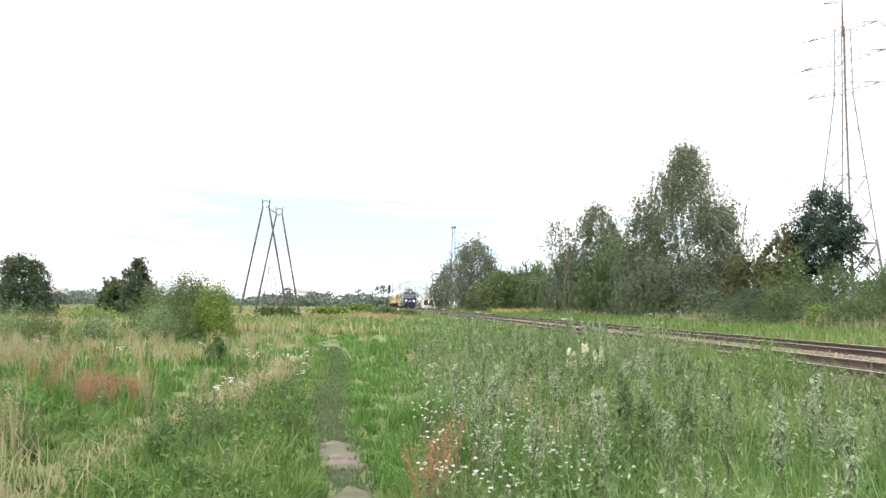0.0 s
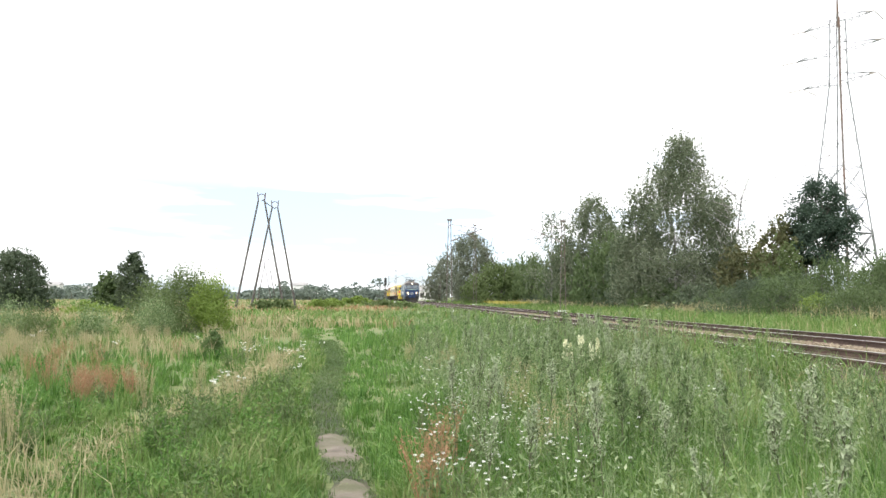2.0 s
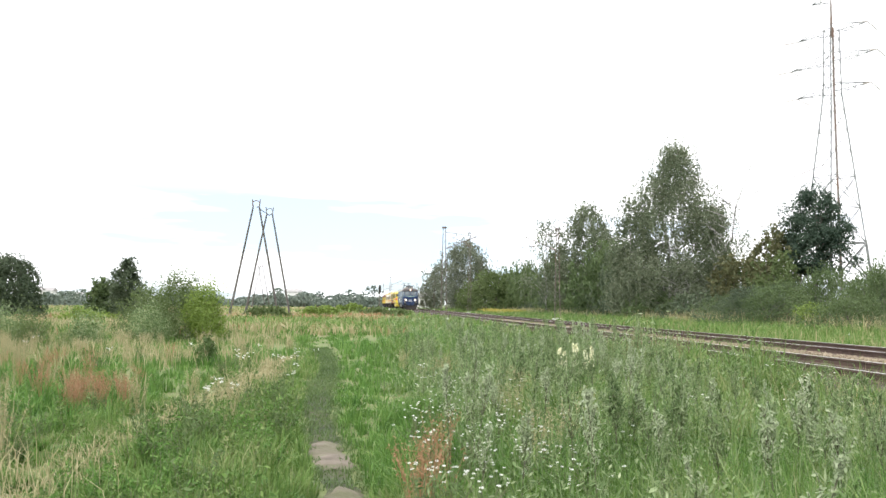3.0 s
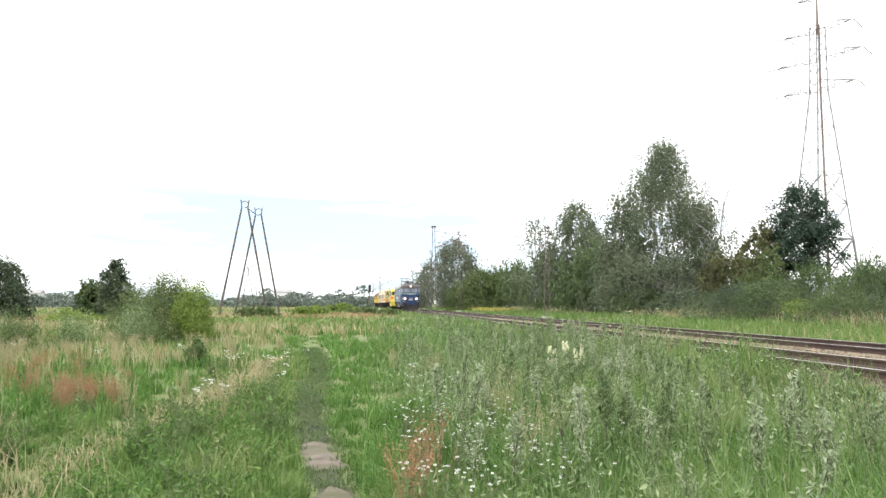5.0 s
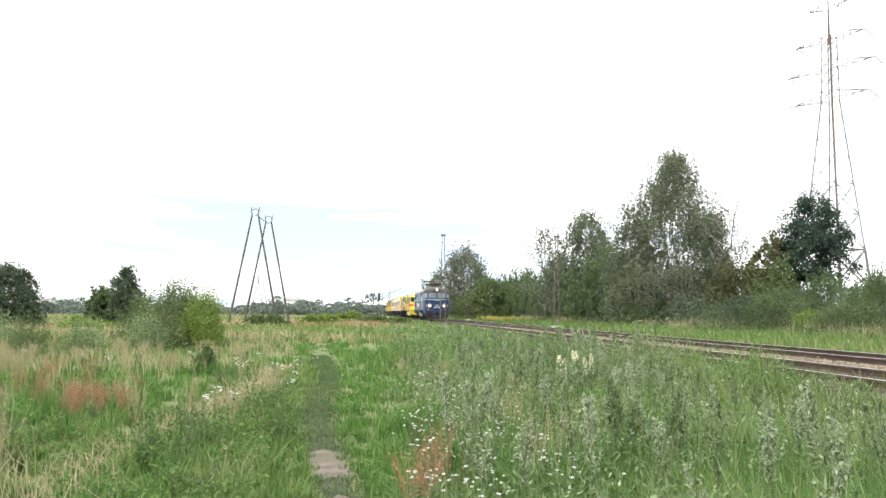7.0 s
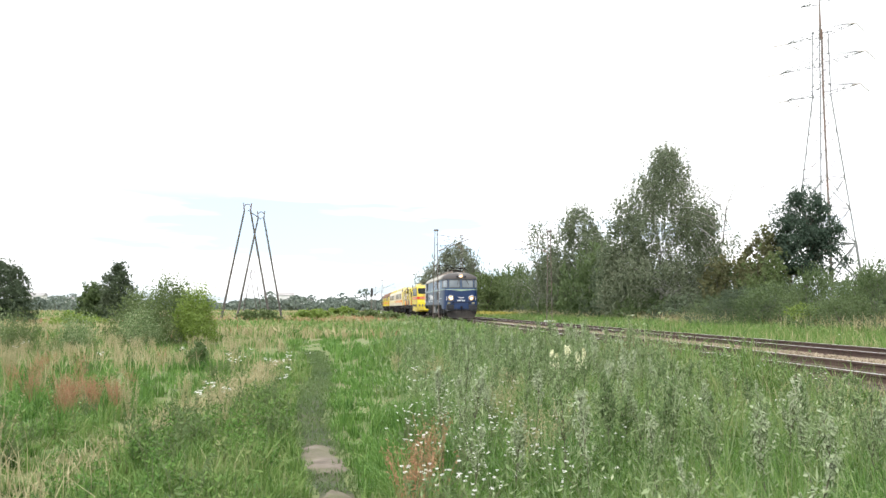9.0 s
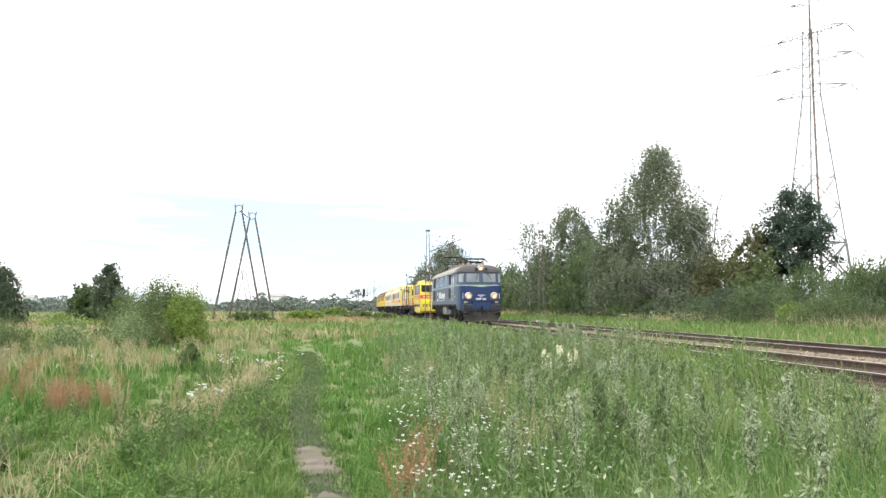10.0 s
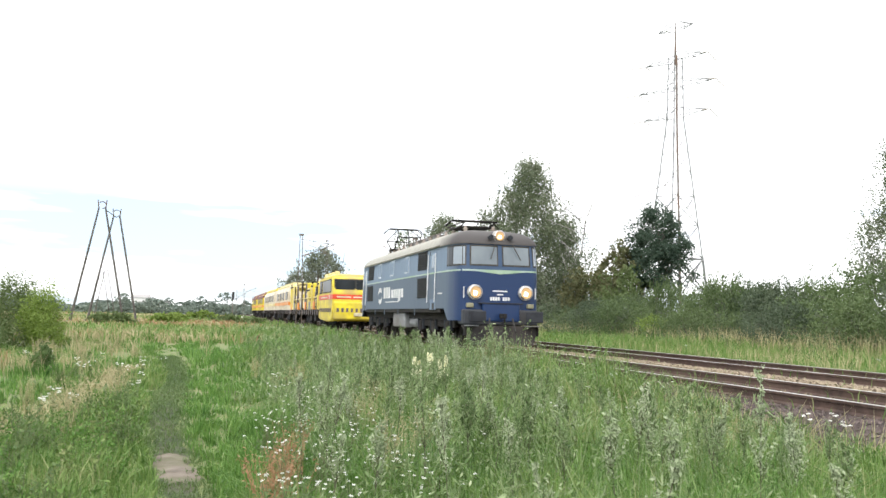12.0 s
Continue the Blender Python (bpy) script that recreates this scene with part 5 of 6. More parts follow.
def bogie(parent, yc, axles, r, w=1.08, mat="frame_black"):
    half = max(abs(a) for a in axles) + 0.75
    for s in (-1, 1):
        f = part("bogie_frame", box(s * w - 0.07, s * w + 0.07, yc - half, yc + half, 0.62, 0.86, 0.03), mat, parent)
        for a in axles:
            part("axle_box", box(s * (w + 0.02) - 0.12, s * (w + 0.02) + 0.14, yc + a - 0.2, yc + a + 0.2, r - 0.2, r + 0.2, 0.04), mat, f)
            for q in (-0.34, 0.34):
                part("spring", rod((s * (w + 0.06), yc + a + q, r - 0.12), (s * (w + 0.06), yc + a + q, r + 0.26), 0.085, sides=10), "buffer_steel", f)
            part("brake_hanger", box(s * w - 0.05, s * w + 0.05, yc + a + 0.62, yc + a + 0.74, 0.2, 0.7, 0.02), mat, f)
    part("bolster", box(-0.9, 0.9, yc - 0.35, yc + 0.35, 0.55, 0.98, 0.04), mat, parent)
    for a in axles:
        wheelset(parent, yc + a, r)


def buffers(parent, y, s, rect=True):
    for x in (-0.93, 0.93):
        b = part("buffer", rod((x, y, 1.0), (x, y + s * 0.5, 1.0), 0.11, sides=12), "buffer_steel", parent)
        if rect:
            part("buffer_plate", box(x - 0.28, x + 0.28, y + s * 0.5, y + s * 0.56, 0.83, 1.18, 0.03), "buffer_steel", b)
        else:
            part("buffer_plate", rod((x, y + s * 0.5, 1.0), (x, y + s * 0.55, 1.0), 0.22, sides=16), "buffer_steel", b)
    c = part("coupling", box(-0.07, 0.07, y - 0.02, y + s * 0.42, 0.95, 1.1, 0.02), "frame_black", parent)
    part("coupling_link", rod((0, y + s * 0.38, 1.0), (0.02, y + s * 0.3, 0.55), 0.035), "frame_black", c)


def build_loco():
    lo = thing("locomotive", "blue electric freight locomotive with lit headlamps on the near track", "locomotive")
    skin([lambda u: 0.86 if abs(u) < 2.3 or abs(u) > LOOP_U[-1] - 2.3 else 1.24, 1.36, 1.9, 2.46], "loco_blue", "body_lower", lo, "dark blue lower body, dusty along the sides")
    skin([2.46, 2.9, 3.34], "loco_light_blue", "body_upper", lo, "lighter blue upper body")
    # roof
    us = np.unique(np.concatenate([LOOP_U, np.linspace(0, LOOP_U[-1], 40)]))
    us = np.concatenate([us, -us[::-1][1:-1]])
    k = len(us)
    V, F = [], []
    N = 9
    for j in range(N + 1):
        a = math.radians(90 * j / N)
        for u in us:
            p = hull(u, 3.34, 0.05 if j == 0 else 0.03)
            sx = max(0.02, math.cos(a) ** 0.62)
            sy = 1 - 0.22 * (1 - math.cos(a))
            V.append((p.x * sx, LOCO_L / 2 + (p.y - LOCO_L / 2) * sy, 3.33 + 0.56 * math.sin(a)))
    V += [tuple(hull(u, 3.3, 0.05)) for u in us]
    F = [(i * k + j, i * k + (j + 1) % k, (i + 1) * k + (j + 1) % k, (i + 1) * k + j) for i in range(N) for j in range(k)]
    F += [((N + 1) * k + j, (N + 1) * k + (j + 1) % k, (j + 1) % k, j) for j in range(k)]
    part("roof", np_mesh("roof", V, F, "loco_roof", True), None, lo, "dull grey rounded roof, darker at the nose")
    # belt stripe with the dip in the middle of the nose
    dip = lambda u: 2.43 - 0.085 * max(0.0, 1 - abs(u) / 0.85)
    for s in (1, -1):
        panel("belt_stripe", 0, s * 3.2, dip, 2.48, 0.008, "loco_stripe", lo, "pale green belt stripe", 0.02)
        panel("belt_stripe", s * 3.2, s * u_at(16.9), 2.43, 2.48, 0.008, "loco_stripe", lo, "pale green belt stripe", 0.02)
        # windscreens, cab side windows
        w = panel("windscreen_frame", s * 0.07, s * 1.02, 2.6, 3.27, 0.012, "black_rubber", lo)
        panel("windscreen", s * 0.11, s * 0.97, 2.65, 3.22, 0.02, "windscreen", w, "reflecting windscreen, some of the sky's reflection put into its colour")
        w = panel("cab_window_frame", s * 1.12, s * 2.3, 2.6, 3.26, 0.012, "black_rubber", lo)
        panel("cab_pane", s * 1.16, s * 1.72, 2.65, 3.21, 0.02, "pale_glass", w)
        panel("cab_pane", s * 1.79, s * 2.25, 2.65, 3.21, 0.02, "glass_dark" if s > 0 else "pale_glass", w)
        w = panel("cab_window_frame", s * (LOOP_U[-1] - 2.05), s * (LOOP_U[-1] - 1.12), 2.6, 3.26, 0.012, "black_rubber", lo)
        panel("cab_pane", s * (LOOP_U[-1] - 2.0), s * (LOOP_U[-1] - 1.2), 2.65, 3.21, 0.02, "glass_dark", w)
        # doors
        for ya, yb in ((2.45, 3.25), (16.4, 17.15)):
            d = panel("side_door", s * u_at(ya), s * u_at(yb), 1.2, 3.22, 0.006, "loco_light_blue", lo, "", 0.03)
            panel("door_gap", s * (u_at(yb)), s * (u_at(yb) + 0.09), 1.2, 3.22, 0.004, "frame_black", d)
            panel("door_window", s * u_at(ya + 0.2), s * u_at(yb - 0.2), 2.62, 3.1, 0.014, "pale_glass", d)
            for yy in (ya - 0.1, yb + 0.16):
                q = hull(s * u_at(yy), 1.45, 0.07)
                part("handrail", rod(q, hull(s * u_at(yy), 3.12, 0.05), 0.015, sides=6), "white_paint", d, "white handrail")
            q = hull(s * u_at(ya + 0.3), 1.12, 0.0)
            part("step_recess", box(q.x - 0.02, q.x + 0.02, q.y - 0.12, q.y + 0.12, 1.22, 1.42), "black_rubber", d)
        # ventilation grilles with slats, upper and lower
        for ya, yb in ((3.75, 5.2), (14.55, 16.05)):
            for za, zb in ((2.62, 3.28), (1.62, 2.34)):
                g = panel("ventilation_grille", s * u_at(ya), s * u_at(yb), za, zb, 0.01, "grille", lo, "dark louvred grille")
                for i in range(7):
                    zz = za + 0.05 + i * (zb - za - 0.08) / 6
                    p = hull(s * u_at(ya), zz, 0.02)
                    part("louvre", box(p.x - 0.02, p.x + 0.02, p.y + 0.04, p.y + yb - ya - 0.04, zz - 0.012, zz + 0.012), "grille", g)
        # engine-room windows
        for ya, yb in ((6.8, 7.55), (9.75, 10.5), (12.6, 13.35)):
            w = panel("side_window_frame", s * u_at(ya), s * u_at(yb), 2.62, 3.28, 0.01, "pale_glass", lo)
            panel("side_pane", s * u_at(ya + 0.09), s * u_at(yb - 0.09), 2.69, 3.21, 0.016, "loco_light_blue", w)
        for yy in (5.6, 8.7, 11.6, 13.9):
            panel("panel_seam", s * u_at(yy), s * u_at(yy + 0.03), 1.0, 3.3, 0.005, "loco_blue", lo, "", 0.02)
        # operator's emblem and lettering as plain white shapes
        ea, eb = u_at(12.2), u_at(13.2)
        arc = lambda u: math.sin(math.pi * min(1.0, max(0.0, (abs(u) - ea) / (eb - ea)))) ** 0.7
        e = panel("emblem", s * (ea + 0.18), s * eb, lambda u: 1.88 + 0.12 * arc(u), lambda u: 1.89 + 0.31 * arc(u), 0.006, "white_paint", lo, "plain white curved emblem", 0.02, 10)
        panel("emblem_stroke", s * ea, s * (eb - 0.18), lambda u: 1.77 - 0.31 * arc(u), lambda u: 1.78 - 0.12 * arc(u), 0.006, "white_paint", e, "", 0.02, 10)
        for i, (ya, wd, za, zb) in enumerate(((7.75, 0.42, 1.7, 2.05), (8.28, 0.42, 1.56, 2.05), (8.8, 0.3, 1.7, 2.05), (9.2, 0.42, 1.7, 2.05), (9.72, 0.4, 1.7, 2.05), (10.4, 0.4, 1.7, 2.18), (10.9, 0.4, 1.7, 2.18), (11.4, 0.45, 1.7, 2.18))):
            panel("letter_block", s * u_at(ya), s * u_at(ya + wd), za, zb, 0.006, "white_paint", lo, "white lettering block", 0.02)
        panel("caption_bar", s * u_at(8.6), s * u_at(11.4), 1.52, 1.56, 0.006, "white_paint", lo, "", 0.02)
        panel("caption_bar", s * u_at(1.6), s * u_at(2.1), 1.72, 1.76, 0.006, "white_paint", lo, "", 0.02)
        part("rain_gutter", rod(hull(s * u_at(1.8), 3.35, 0.06), hull(s * u_at(16.9), 3.35, 0.06), 0.025), "loco_roof", lo)
    # nose
    part("buffer_beam", box(-1.24, 1.24, -0.12, 0.55, 0.74, 1.22, 0.05), "beam_grey", lo)
    part("beam_apron", box(-0.62, 0.62, -0.15, 0.2, 0.84, 1.42, 0.05), "loco_blue", lo)
    part("ledge", box(-0.72, 0.72, -0.17, 0.02, 1.40, 1.44, 0.01), "buffer_steel", lo)
    buffers(lo, -0.12, -1)
    bm = bmesh.new()
    pr = [(-1.28, 0.72, -0.1), (1.28, 0.72, -0.1), (1.02, 0.12, -0.3), (-1.02, 0.12, -0.3)]
    a = [bm.verts.new((x, y, z)) for x, z, y in pr]
    b = [bm.verts.new((x, y + 0.08, z)) for x, z, y in pr]
    for q in ((a[0], a[1], a[2], a[3]), (b[3], b[2], b[1], b[0]), (a[0], b[0], b[1], a[1]), (a[1], b[1], b[2], a[2]), (a[2], b[2], b[3], a[3]), (a[3], b[3], b[0], a[0])):
        bm.faces.new(q)
    part("snow_plough", bm, "plough_grey", lo, "dark grimy snow plough")
    for s in (-1, 1):
        lamp(lo, s * 0.84, -0.02, 1.77, 0.235)
        part("marker_lamp", box(s * 1.0 - 0.11, s * 1.0 + 0.11, -0.08, 0.1, 1.28, 1.42, 0.02), "marker_glass", lo, "small dull yellow marker lamp")
        part("handrail", rod((s * 1.19, 0.02, 1.58), (s * 1.19, 0.02, 1.93), 0.018), "white_paint", lo, "white grab rail")
        part("air_hose", rod((s * 0.38, -0.14, 0.95), (s * 0.42, -0.3, 0.55), 0.03), "black_rubber", lo)
        part("footstep", box(s * 1.0 - 0.22, s * 1.0 + 0.22, -0.3, -0.08, 0.7, 0.73, 0.01), "grey_box", lo)
        part("step_bracket", box(s * 1.2 - 0.02, s * 1.2 + 0.02, -0.24, -0.1, 0.4, 0.74), "frame_black", lo)
        part("wiper", rod((s * 0.28 + 0.1, -0.02, 3.3), (s * 0.5 + 0.16, -0.04, 2.82), 0.016), "black_rubber", lo)
        part("horn", rod((s * 0.32, 0.3, 3.53), (s * 0.32, 0.0, 3.52), 0.05, 0.085, 12), "buffer_steel", lo)
    lamp(lo, 0.0, 0.2, 3.58, 0.19, "top_lamp", "round lit lamp above the windscreens")
    for i in range(8):
        if i != 4:
            part("number_bar", box(-0.33 + i * 0.083, -0.265 + i * 0.083, -0.012, 0.01, 1.51, 1.62), "white_paint", lo, "white lettering bar")
    part("caption_bar", box(-0.24, 0.24, -0.01, 0.01, 1.79, 1.83), "white_paint", lo)
    part("caption_bar", box(-0.1, 0.1, -0.01, 0.01, 1.68, 1.72), "white_paint", lo)
    # roof gear
    for y in (2.4, 3.9, 5.0, 6.2, 7.4, 8.6, 9.8, 11.0, 12.4, 13.6, 14.6, 15.6):
        for x in (-0.5, 0.5):
            i = part("insulator", rod((x, y, 3.86), (x, y, 4.1), 0.075, 0.05, 8), "porcelain", lo)
            part("insulator_skirt", rod((x, y, 3.98), (x, y, 4.01), 0.1, sides=8), "porcelain", i)
    for x in (-0.5, 0.5):
        part("roof_conductor", rod((x, 4.6, 4.12), (x, 12.8, 4.12), 0.025), "copper_bar", lo)
    part("walkway", box(-0.22, 0.22, 5.4, 12.2, 3.92, 3.97), "frame_black", lo)
    for y, w in ((6.6, 0.7), (8.8, 0.9), (10.6, 0.7)):
        part("resistor_box", box(-0.45, 0.45, y, y + w, 3.95, 4.16, 0.03), "grey_box", lo)
    # pantographs: the rear one raised, the front one folded
    for yc, raised in ((15.0, True), (3.4, False)):
        g = part("pantograph_base", box(-0.62, 0.62, yc - 0.75, yc + 0.75, 4.08, 4.13, 0.01), "frame_black", lo)
        top, knee, ky = (5.08, 4.62, 1.35) if raised else (4.34, 4.24, 1.25)
        for q in (-1, 1):
            for x in (-0.5, 0.5):
                part("lower_arm", rod((x, yc + q * 0.35, 4.13), (x * 1.1, yc + q * ky, knee), 0.03), "frame_black", g)
                part("upper_arm", rod((x * 1.1, yc + q * ky, knee), (x * 0.55, yc + q * 0.12, top), 0.022), "frame_black", g)
            part("knee_bar", rod((-0.55, yc + q * ky, knee), (0.55, yc + q * ky, knee), 0.025), "frame_black", g)
            part("contact_strip", np_mesh("contact_strip", *tubes([[(np.array([-0.98, yc + q * 0.16, top - 0.22]), 0.02), (np.array([-0.72, yc + q * 0.16, top + 0.03]), 0.028), (np.array([0.72, yc + q * 0.16, top + 0.03]), 0.028), (np.array([0.98, yc + q * 0.16, top - 0.22]), 0.02)]], 6), "frame_black"), None, g)
    # running gear
    part("underframe", box(-1.2, 1.2, 0.5, 18.2, 0.86, 1.14, 0.03), "frame_black", lo)
    for s in (-1, 1):
        part("sole_bar", box(s * 1.4 - 0.07, s * 1.4 + 0.07, 1.9, 16.8, 1.1, 1.26, 0.02), "frame_black", lo)
        part("battery_box", box(s * 1.22 - 0.16, s * 1.22 + 0.16, 7.9, 10.2, 0.5, 1.1, 0.05), "grey_box", lo)
        part("air_tank", rod((s * 1.05, 6.4, 0.72), (s * 1.05, 7.6, 0.72), 0.2, sides=14), "grey_box", lo)
    part("transformer", box(-1.0, 1.0, 7.2, 10.8, 0.35, 0.9, 0.06), "frame_black", lo)
    bogie(lo, 3.9, (-1.95, 0.0, 1.95), 0.625)
    bogie(lo, 14.75, (-1.95, 0.0, 1.95), 0.625)
    return lo


def rail_car(name, label, length, bogies, deck="deck_grey", start=0.0):
    """An underframe on bogies with buffers, its deck beginning at start."""
    w = thing(name, label, "rail vehicle", "works train")
    part("underframe", box(-1.35, 1.35, start, length, 0.88, 1.28, 0.03), deck, w, "grey ribbed steel deck frame")
    for i in range(int((length - start) / 1.5)):
        part("deck_rib", box(-1.42, -1.34, start + 0.6 + i * 1.5, start + 0.72 + i * 1.5, 0.8, 1.27, 0.01), "frame_black", w)
    if not start:
        buffers(w, 0.0, -1, False)
    buffers(w, length, 1, False)
    for y in bogies:
        bogie(w, y, (-0.9, 0.9), 0.46)
    for y in (length * 0.5 - 1.2, length * 0.5 + 1.6):
        part("equipment_box", box(-1.3, -0.7, y, y + 1.1, 0.4, 0.88, 0.03), "frame_black", w)
    return w


def side_window(parent, y0, y1, z0, z1, x=-1.46, mat="glass_dark"):
    f = part("window_frame", box(x - 0.02, x + 0.02, y0 - 0.06, y1 + 0.06, z0 - 0.06, z1 + 0.06), "black_rubber", parent)
    part("pane", box(x - 0.03, x + 0.01, y0, y1, z0, z1), mat, f)


def build_machine():
    """The yellow track machine: drawbar deck, driver's cab, open working section."""
    L = 42.0
    w = rail_car("track_machine", "bright yellow track maintenance machine with a red-striped cab", L, (11.6, 16.4, 26.0, 38.5), start=9.5)
    c0, c1 = 9.2, 16.6
    bm = bmesh.new()
    # cab shell: raked nose above, plough-like skirt below
    prof = [(c0 + 0.25, 0.55), (c0, 1.2), (c0, 2.3), (c0 + 0.25, 3.25), (c0 + 0.6, 3.42), (c1, 3.42), (c1, 0.6), (c0 + 3.0, 0.45)]
    L1 = [bm.verts.new((-1.46, y, z)) for y, z in prof]
    R1 = [bm.verts.new((1.46, y, z)) for y, z in prof]
    bm.faces.new(L1)
    bm.faces.new(R1[::-1])
    for i in range(len(prof)):
        k = (i + 1) % len(prof)
        bm.faces.new((L1[i], R1[i], R1[k], L1[k]))
    bmesh.ops.recalc_face_normals(bm, faces=bm.faces)
    bmesh.ops.bevel(bm, geom=[e for e in bm.edges if abs(e.verts[0].co.x - e.verts[1].co.x) < 0.01], offset=0.07, segments=2, affect="EDGES")
    cab = part("cab", bm, "yellow_paint", w, "yellow cab with dark windows")
    side_window(cab, c0 + 0.9, c0 + 5.2, 2.42, 3.16)
    side_window(cab, c0 + 5.7, c1 - 0.4, 2.42, 3.16)
    g = part("front_window_frame", box(-1.36, 1.36, c0 + 0.06, c0 + 0.26, 2.36, 3.2), "black_rubber", cab)
    g.matrix_local = Matrix.Translation((0, 0.02, 0))
    part("front_pane", box(-1.28, -0.05, c0 + 0.04, c0 + 0.2, 2.44, 3.12), "glass_dark", g)
    part("front_pane", box(0.05, 1.28, c0 + 0.04, c0 + 0.2, 2.44, 3.12), "glass_dark", g)
    part("red_band", box(-1.48, 1.48, c0 - 0.02, c1 - 0.02, 1.92, 2.22, 0.01), "red_stripe", cab, "red band with pale lettering")
    for i, (a, b) in enumerate(((-1.2, -0.3), (-0.15, 0.9))):
        part("lettering_bar", box(a, b, c0 - 0.03, c0, 2.02, 2.1), "cream_panel", cab)
    part("emblem", rod((-1.49, c0 + 1.6, 2.07), (-1.47, c0 + 1.6, 2.07), 0.13, sides=14), "white_paint", cab)
    part("lettering_bar", box(-1.49, -1.47, c0 + 2.6, c0 + 6.0, 2.02, 2.1), "cream_panel", cab)
    part("roof_rail", box(-1.2, 1.2, c0 + 0.8, c1 - 0.4, 3.42, 3.56, 0.04), "pale_yellow", cab)
    for y in (c0 + 1.1, c0 + 2.8, c0 + 4.5, c0 + 6.3):
        part("roof_lamp", box(-1.2, -0.9, y, y + 0.35, 3.56, 3.74, 0.04), "pale_yellow", cab)
    part("mirror", box(-1.75, -1.6, c1 - 0.5, c1 - 0.1, 2.3, 2.9, 0.03), "black_rubber", cab)
    bm = box(-1.42, 1.42, c0 - 0.35, c0 + 0.1, 0.62, 1.75, 0.1)
    ap = part("front_apron", bm, "yellow_paint", cab)
    for i in range(9):
        part("apron_slot", box(-1.25 + i * 0.3, -1.1 + i * 0.3, c0 - 0.37, c0 - 0.3, 1.1, 1.35), "deck_grey", ap)
    for i in range(8):
        part("skirt_slot", box(-1.5, -1.44, c0 + 0.8 + i * 0.8, c0 + 1.2 + i * 0.8, 1.1, 1.35), "deck_grey", cab)
    part("drawbar", box(-0.16, 0.16, -0.3, c0, 0.86, 1.06, 0.02), "cream_panel", w)
    # open working section
    rng = random.Random(3)
    for y0, y1, z1, d in ((17.0, 18.3, 3.3, 1.42), (18.9, 20.4, 2.3, 1.3), (21.0, 22.6, 3.25, 1.42), (24.0, 26.2, 3.0, 1.35), (28.6, 29.8, 3.55, 1.1), (31.6, 33.4, 2.7, 1.25), (35.4, 36.6, 3.3, 1.2), (38.4, 41.5, 3.6, 1.4)):
        m = part("machine_housing", box(-d, d, y0, y1, 1.28, z1, 0.06), "yellow_paint" if rng.random() < 0.7 else "pale_yellow", w)
        for k in range(2):
            q = y0 + (y1 - y0) * (0.1 + 0.45 * k)
            part("door_panel", box(-d - 0.03, -d + 0.02, q, q + (y1 - y0) * 0.34, 1.5, z1 - 0.3, 0.02), "yellow_paint", m)
        part("vent_slot", box(-d - 0.04, -d + 0.02, y0 + 0.3, y1 - 0.3, z1 - 0.24, z1 - 0.12), "grille", m)
    for i in range(7):
        y = 18.9 + i * 3.6
        part("post", rod((-1.36, y, 1.25), (-1.36, y + rng.uniform(-0.5, 0.5), 3.4 if i % 3 else 3.75), 0.06), "frame_black" if i % 2 else "deck_grey", w)
    for z in (2.2,):
        part("guard_rail", rod((-1.38, 17.2, z), (-1.38, 41.6, z), 0.035), "pale_yellow", w)
    for i in range(7):
        y = 19.0 + i * 3.2
        part("hydraulic_ram", rod((-1.3, y, 1.4), (-1.3, y + 1.2, 2.9), 0.07, sides=8), "cream_panel", w)
        part("tool_chest", box(-1.44, -1.2, y + 1.3, y + 2.0, 1.28, 1.9, 0.03), "grey_box" if i % 2 else "orange_stripe", w)
    for i in range(10):
        y = 19.2 + i * 2.25
        part("hose_bundle", rod((-1.25, y, 1.5), (-1.2, y + 0.7, 2.5 + 0.25 * (i % 3)), 0.09, 0.06, 7), "black_rubber", w)
        part("bracket_plate", box(-1.36, -1.3, y + 0.9, y + 1.35, 1.4, 2.6 + 0.2 * (i % 4), 0.02), ("deck_grey", "yellow_paint", "cream_panel")[i % 3], w)
    part("exhaust_drum", rod((-0.4, 25.2, 3.5), (0.4, 27.0, 3.5), 0.28, sides=14), "white_paint", w)
    part("canopy", box(-1.3, 1.3, 30.5, 36.4, 3.52, 3.62, 0.02), "pale_yellow", w)
    return w


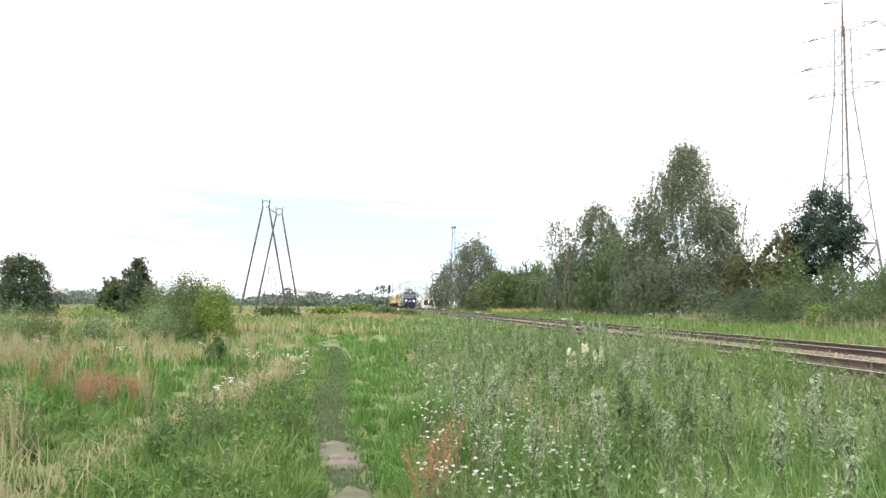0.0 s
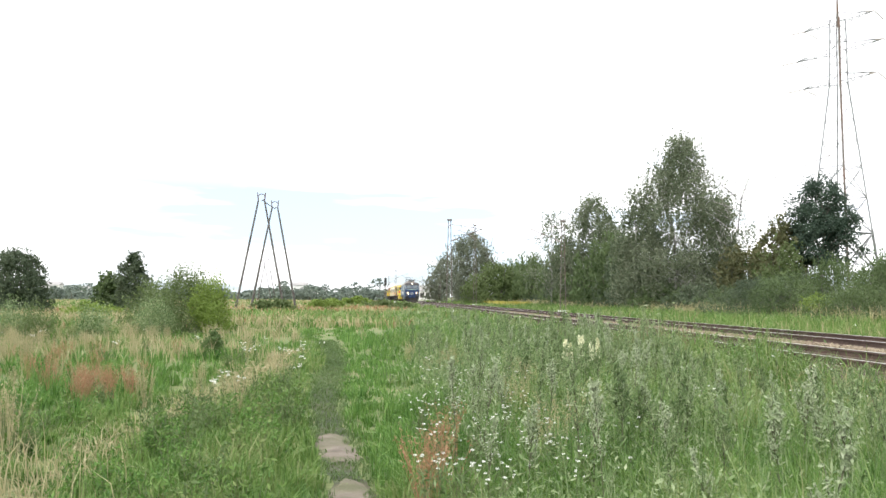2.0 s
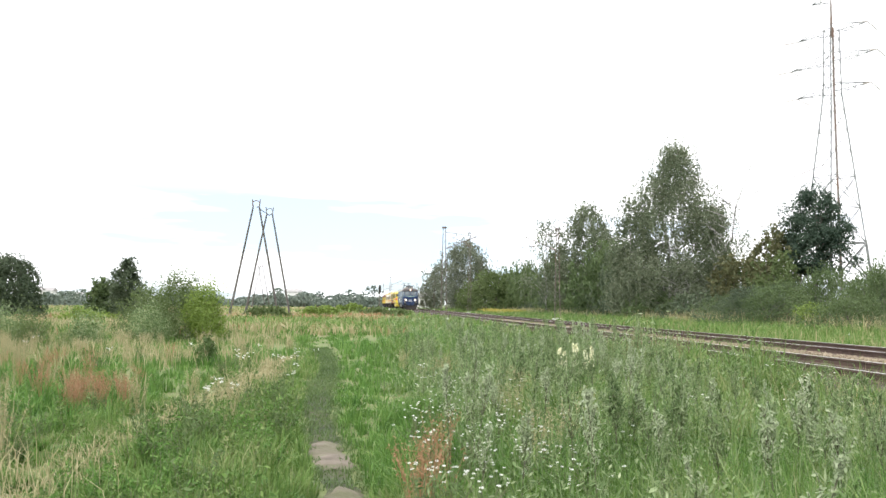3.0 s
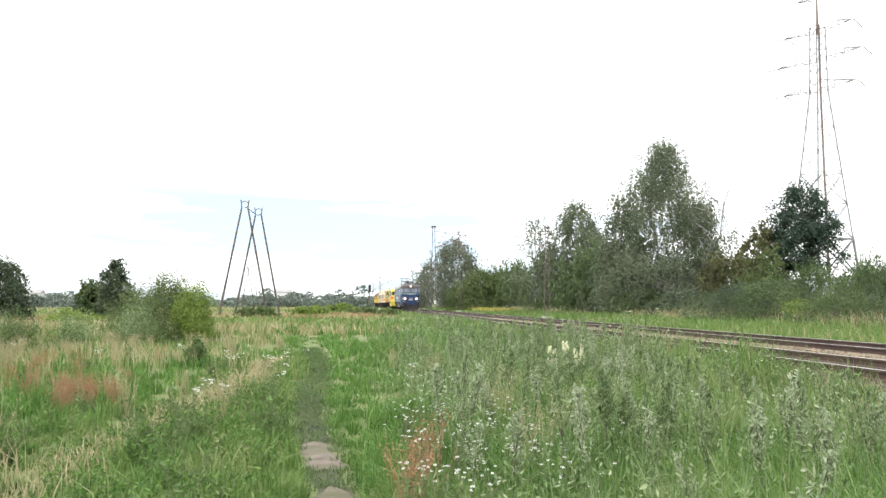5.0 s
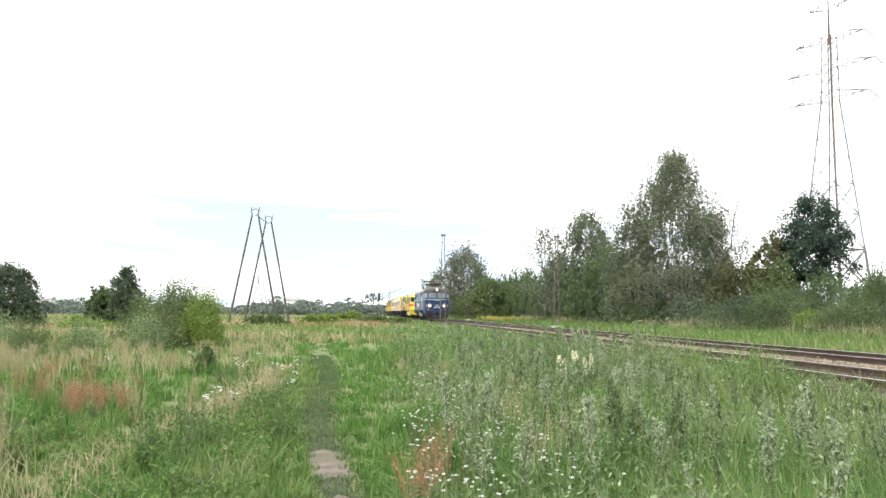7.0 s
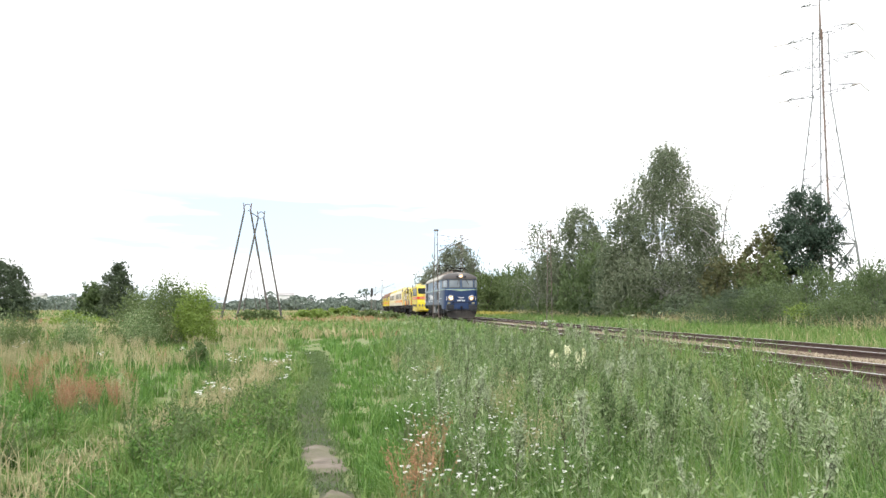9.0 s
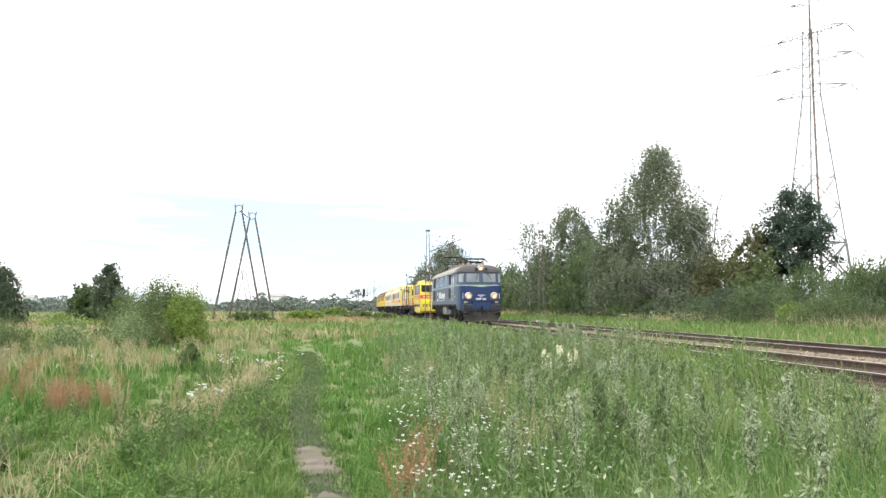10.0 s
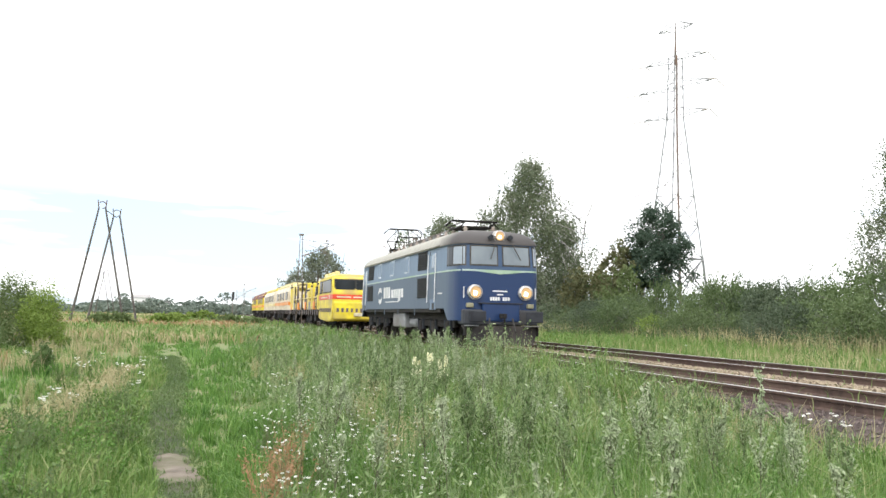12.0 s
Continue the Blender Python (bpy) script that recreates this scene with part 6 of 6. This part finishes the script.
def build_van(L, mat, band, roof, label, n_win, roof_z=3.9):
    w = rail_car("works_van", label, L, (2.6, L - 2.6))
    bm = bmesh.new()
    pr = [(-1.42, 1.28), (-1.45, 3.1), (-1.3, 3.55), (-0.8, roof_z - 0.05), (0.8, roof_z - 0.05), (1.3, 3.55), (1.45, 3.1), (1.42, 1.28)]
    A = [bm.verts.new((x, 0.3, z)) for x, z in pr]
    B = [bm.verts.new((x, L - 0.3, z)) for x, z in pr]
    bm.faces.new(A)
    bm.faces.new(B[::-1])
    for i in range(len(pr)):
        k = (i + 1) % len(pr)
        bm.faces.new((A[i], B[i], B[k], A[k]))
    b = part("van_body", bm, mat, w)
    part("roof", box(-1.18, 1.18, 0.35, L - 0.35, roof_z - 0.3, roof_z + 0.02, 0.1), roof, w)
    if roof == "wine_roof":
        part("roof_band", box(-1.475, 1.475, 0.27, L - 0.27, 3.14, 3.5, 0.02), roof, w)
    part("colour_band", box(-1.47, 1.47, 0.28, L - 0.28, 1.75, 2.1), band, b)
    for i in range(n_win):
        y = 1.5 + i * (L - 3.0) / n_win
        side_window(b, y, y + (L - 3) / n_win * 0.55, 2.4, 3.05, -1.45)
    for i in range(5):
        y = 0.8 + i * (L - 2.2) / 4.5
        part("roof_unit", box(-1.05, 1.05, y, y + 1.6, roof_z, roof_z + 0.16, 0.05), "pale_yellow" if i % 2 else roof, w)
    for i in range(int(L / 2.4)):
        part("rib", box(-1.49, -1.44, 0.5 + i * 2.4, 0.58 + i * 2.4, 1.3, 3.1), mat, b)
    return w


loco = build_loco()
machine = build_machine()
vans = [(build_van(19.6, "cream_panel", "orange_stripe", "pale_yellow", "cream and yellow works van with dusty sides", 4), 63.2),
        (build_van(22.0, "cream_panel", "pale_yellow", "yellow_paint", "pale cream works van with yellow roof units", 5), 85.0),
        (build_van(17.6, "yellow_paint", "orange_stripe", "wine_roof", "yellow works coach with an orange band and wine-red roof", 3), 110.0),
        (build_van(17.8, "yellow_paint", "orange_stripe", "wine_roof", "yellow works coach with a wine-red roof at the train's end", 4), 130.0)]

build_trees()
build_far_woods()
build_masts()
build_meadow()
build_plants()


def nose_y(t):
    """Where the locomotive's nose stands along the track."""
    s = 12.0 - t
    return 26.7 + 15.1 * s - 0.00716 * s ** 3


def motions():
    halves = [i * 0.5 for i in range(25)]
    for ob, off in [(loco, 0.0), (machine, 20.1)] + vans:
        walk(ob, [(t, pose(TRACK, nose_y(t) + off, RAIL_TOP)) for t in halves])
    steps = [i / 30 for i in range(361)]
    for w, y, r in WHEELSETS:
        walk(w, [(t, pose(0, y, r, math.degrees((nose_y(0) - nose_y(t)) / r))) for t in steps])


motions()
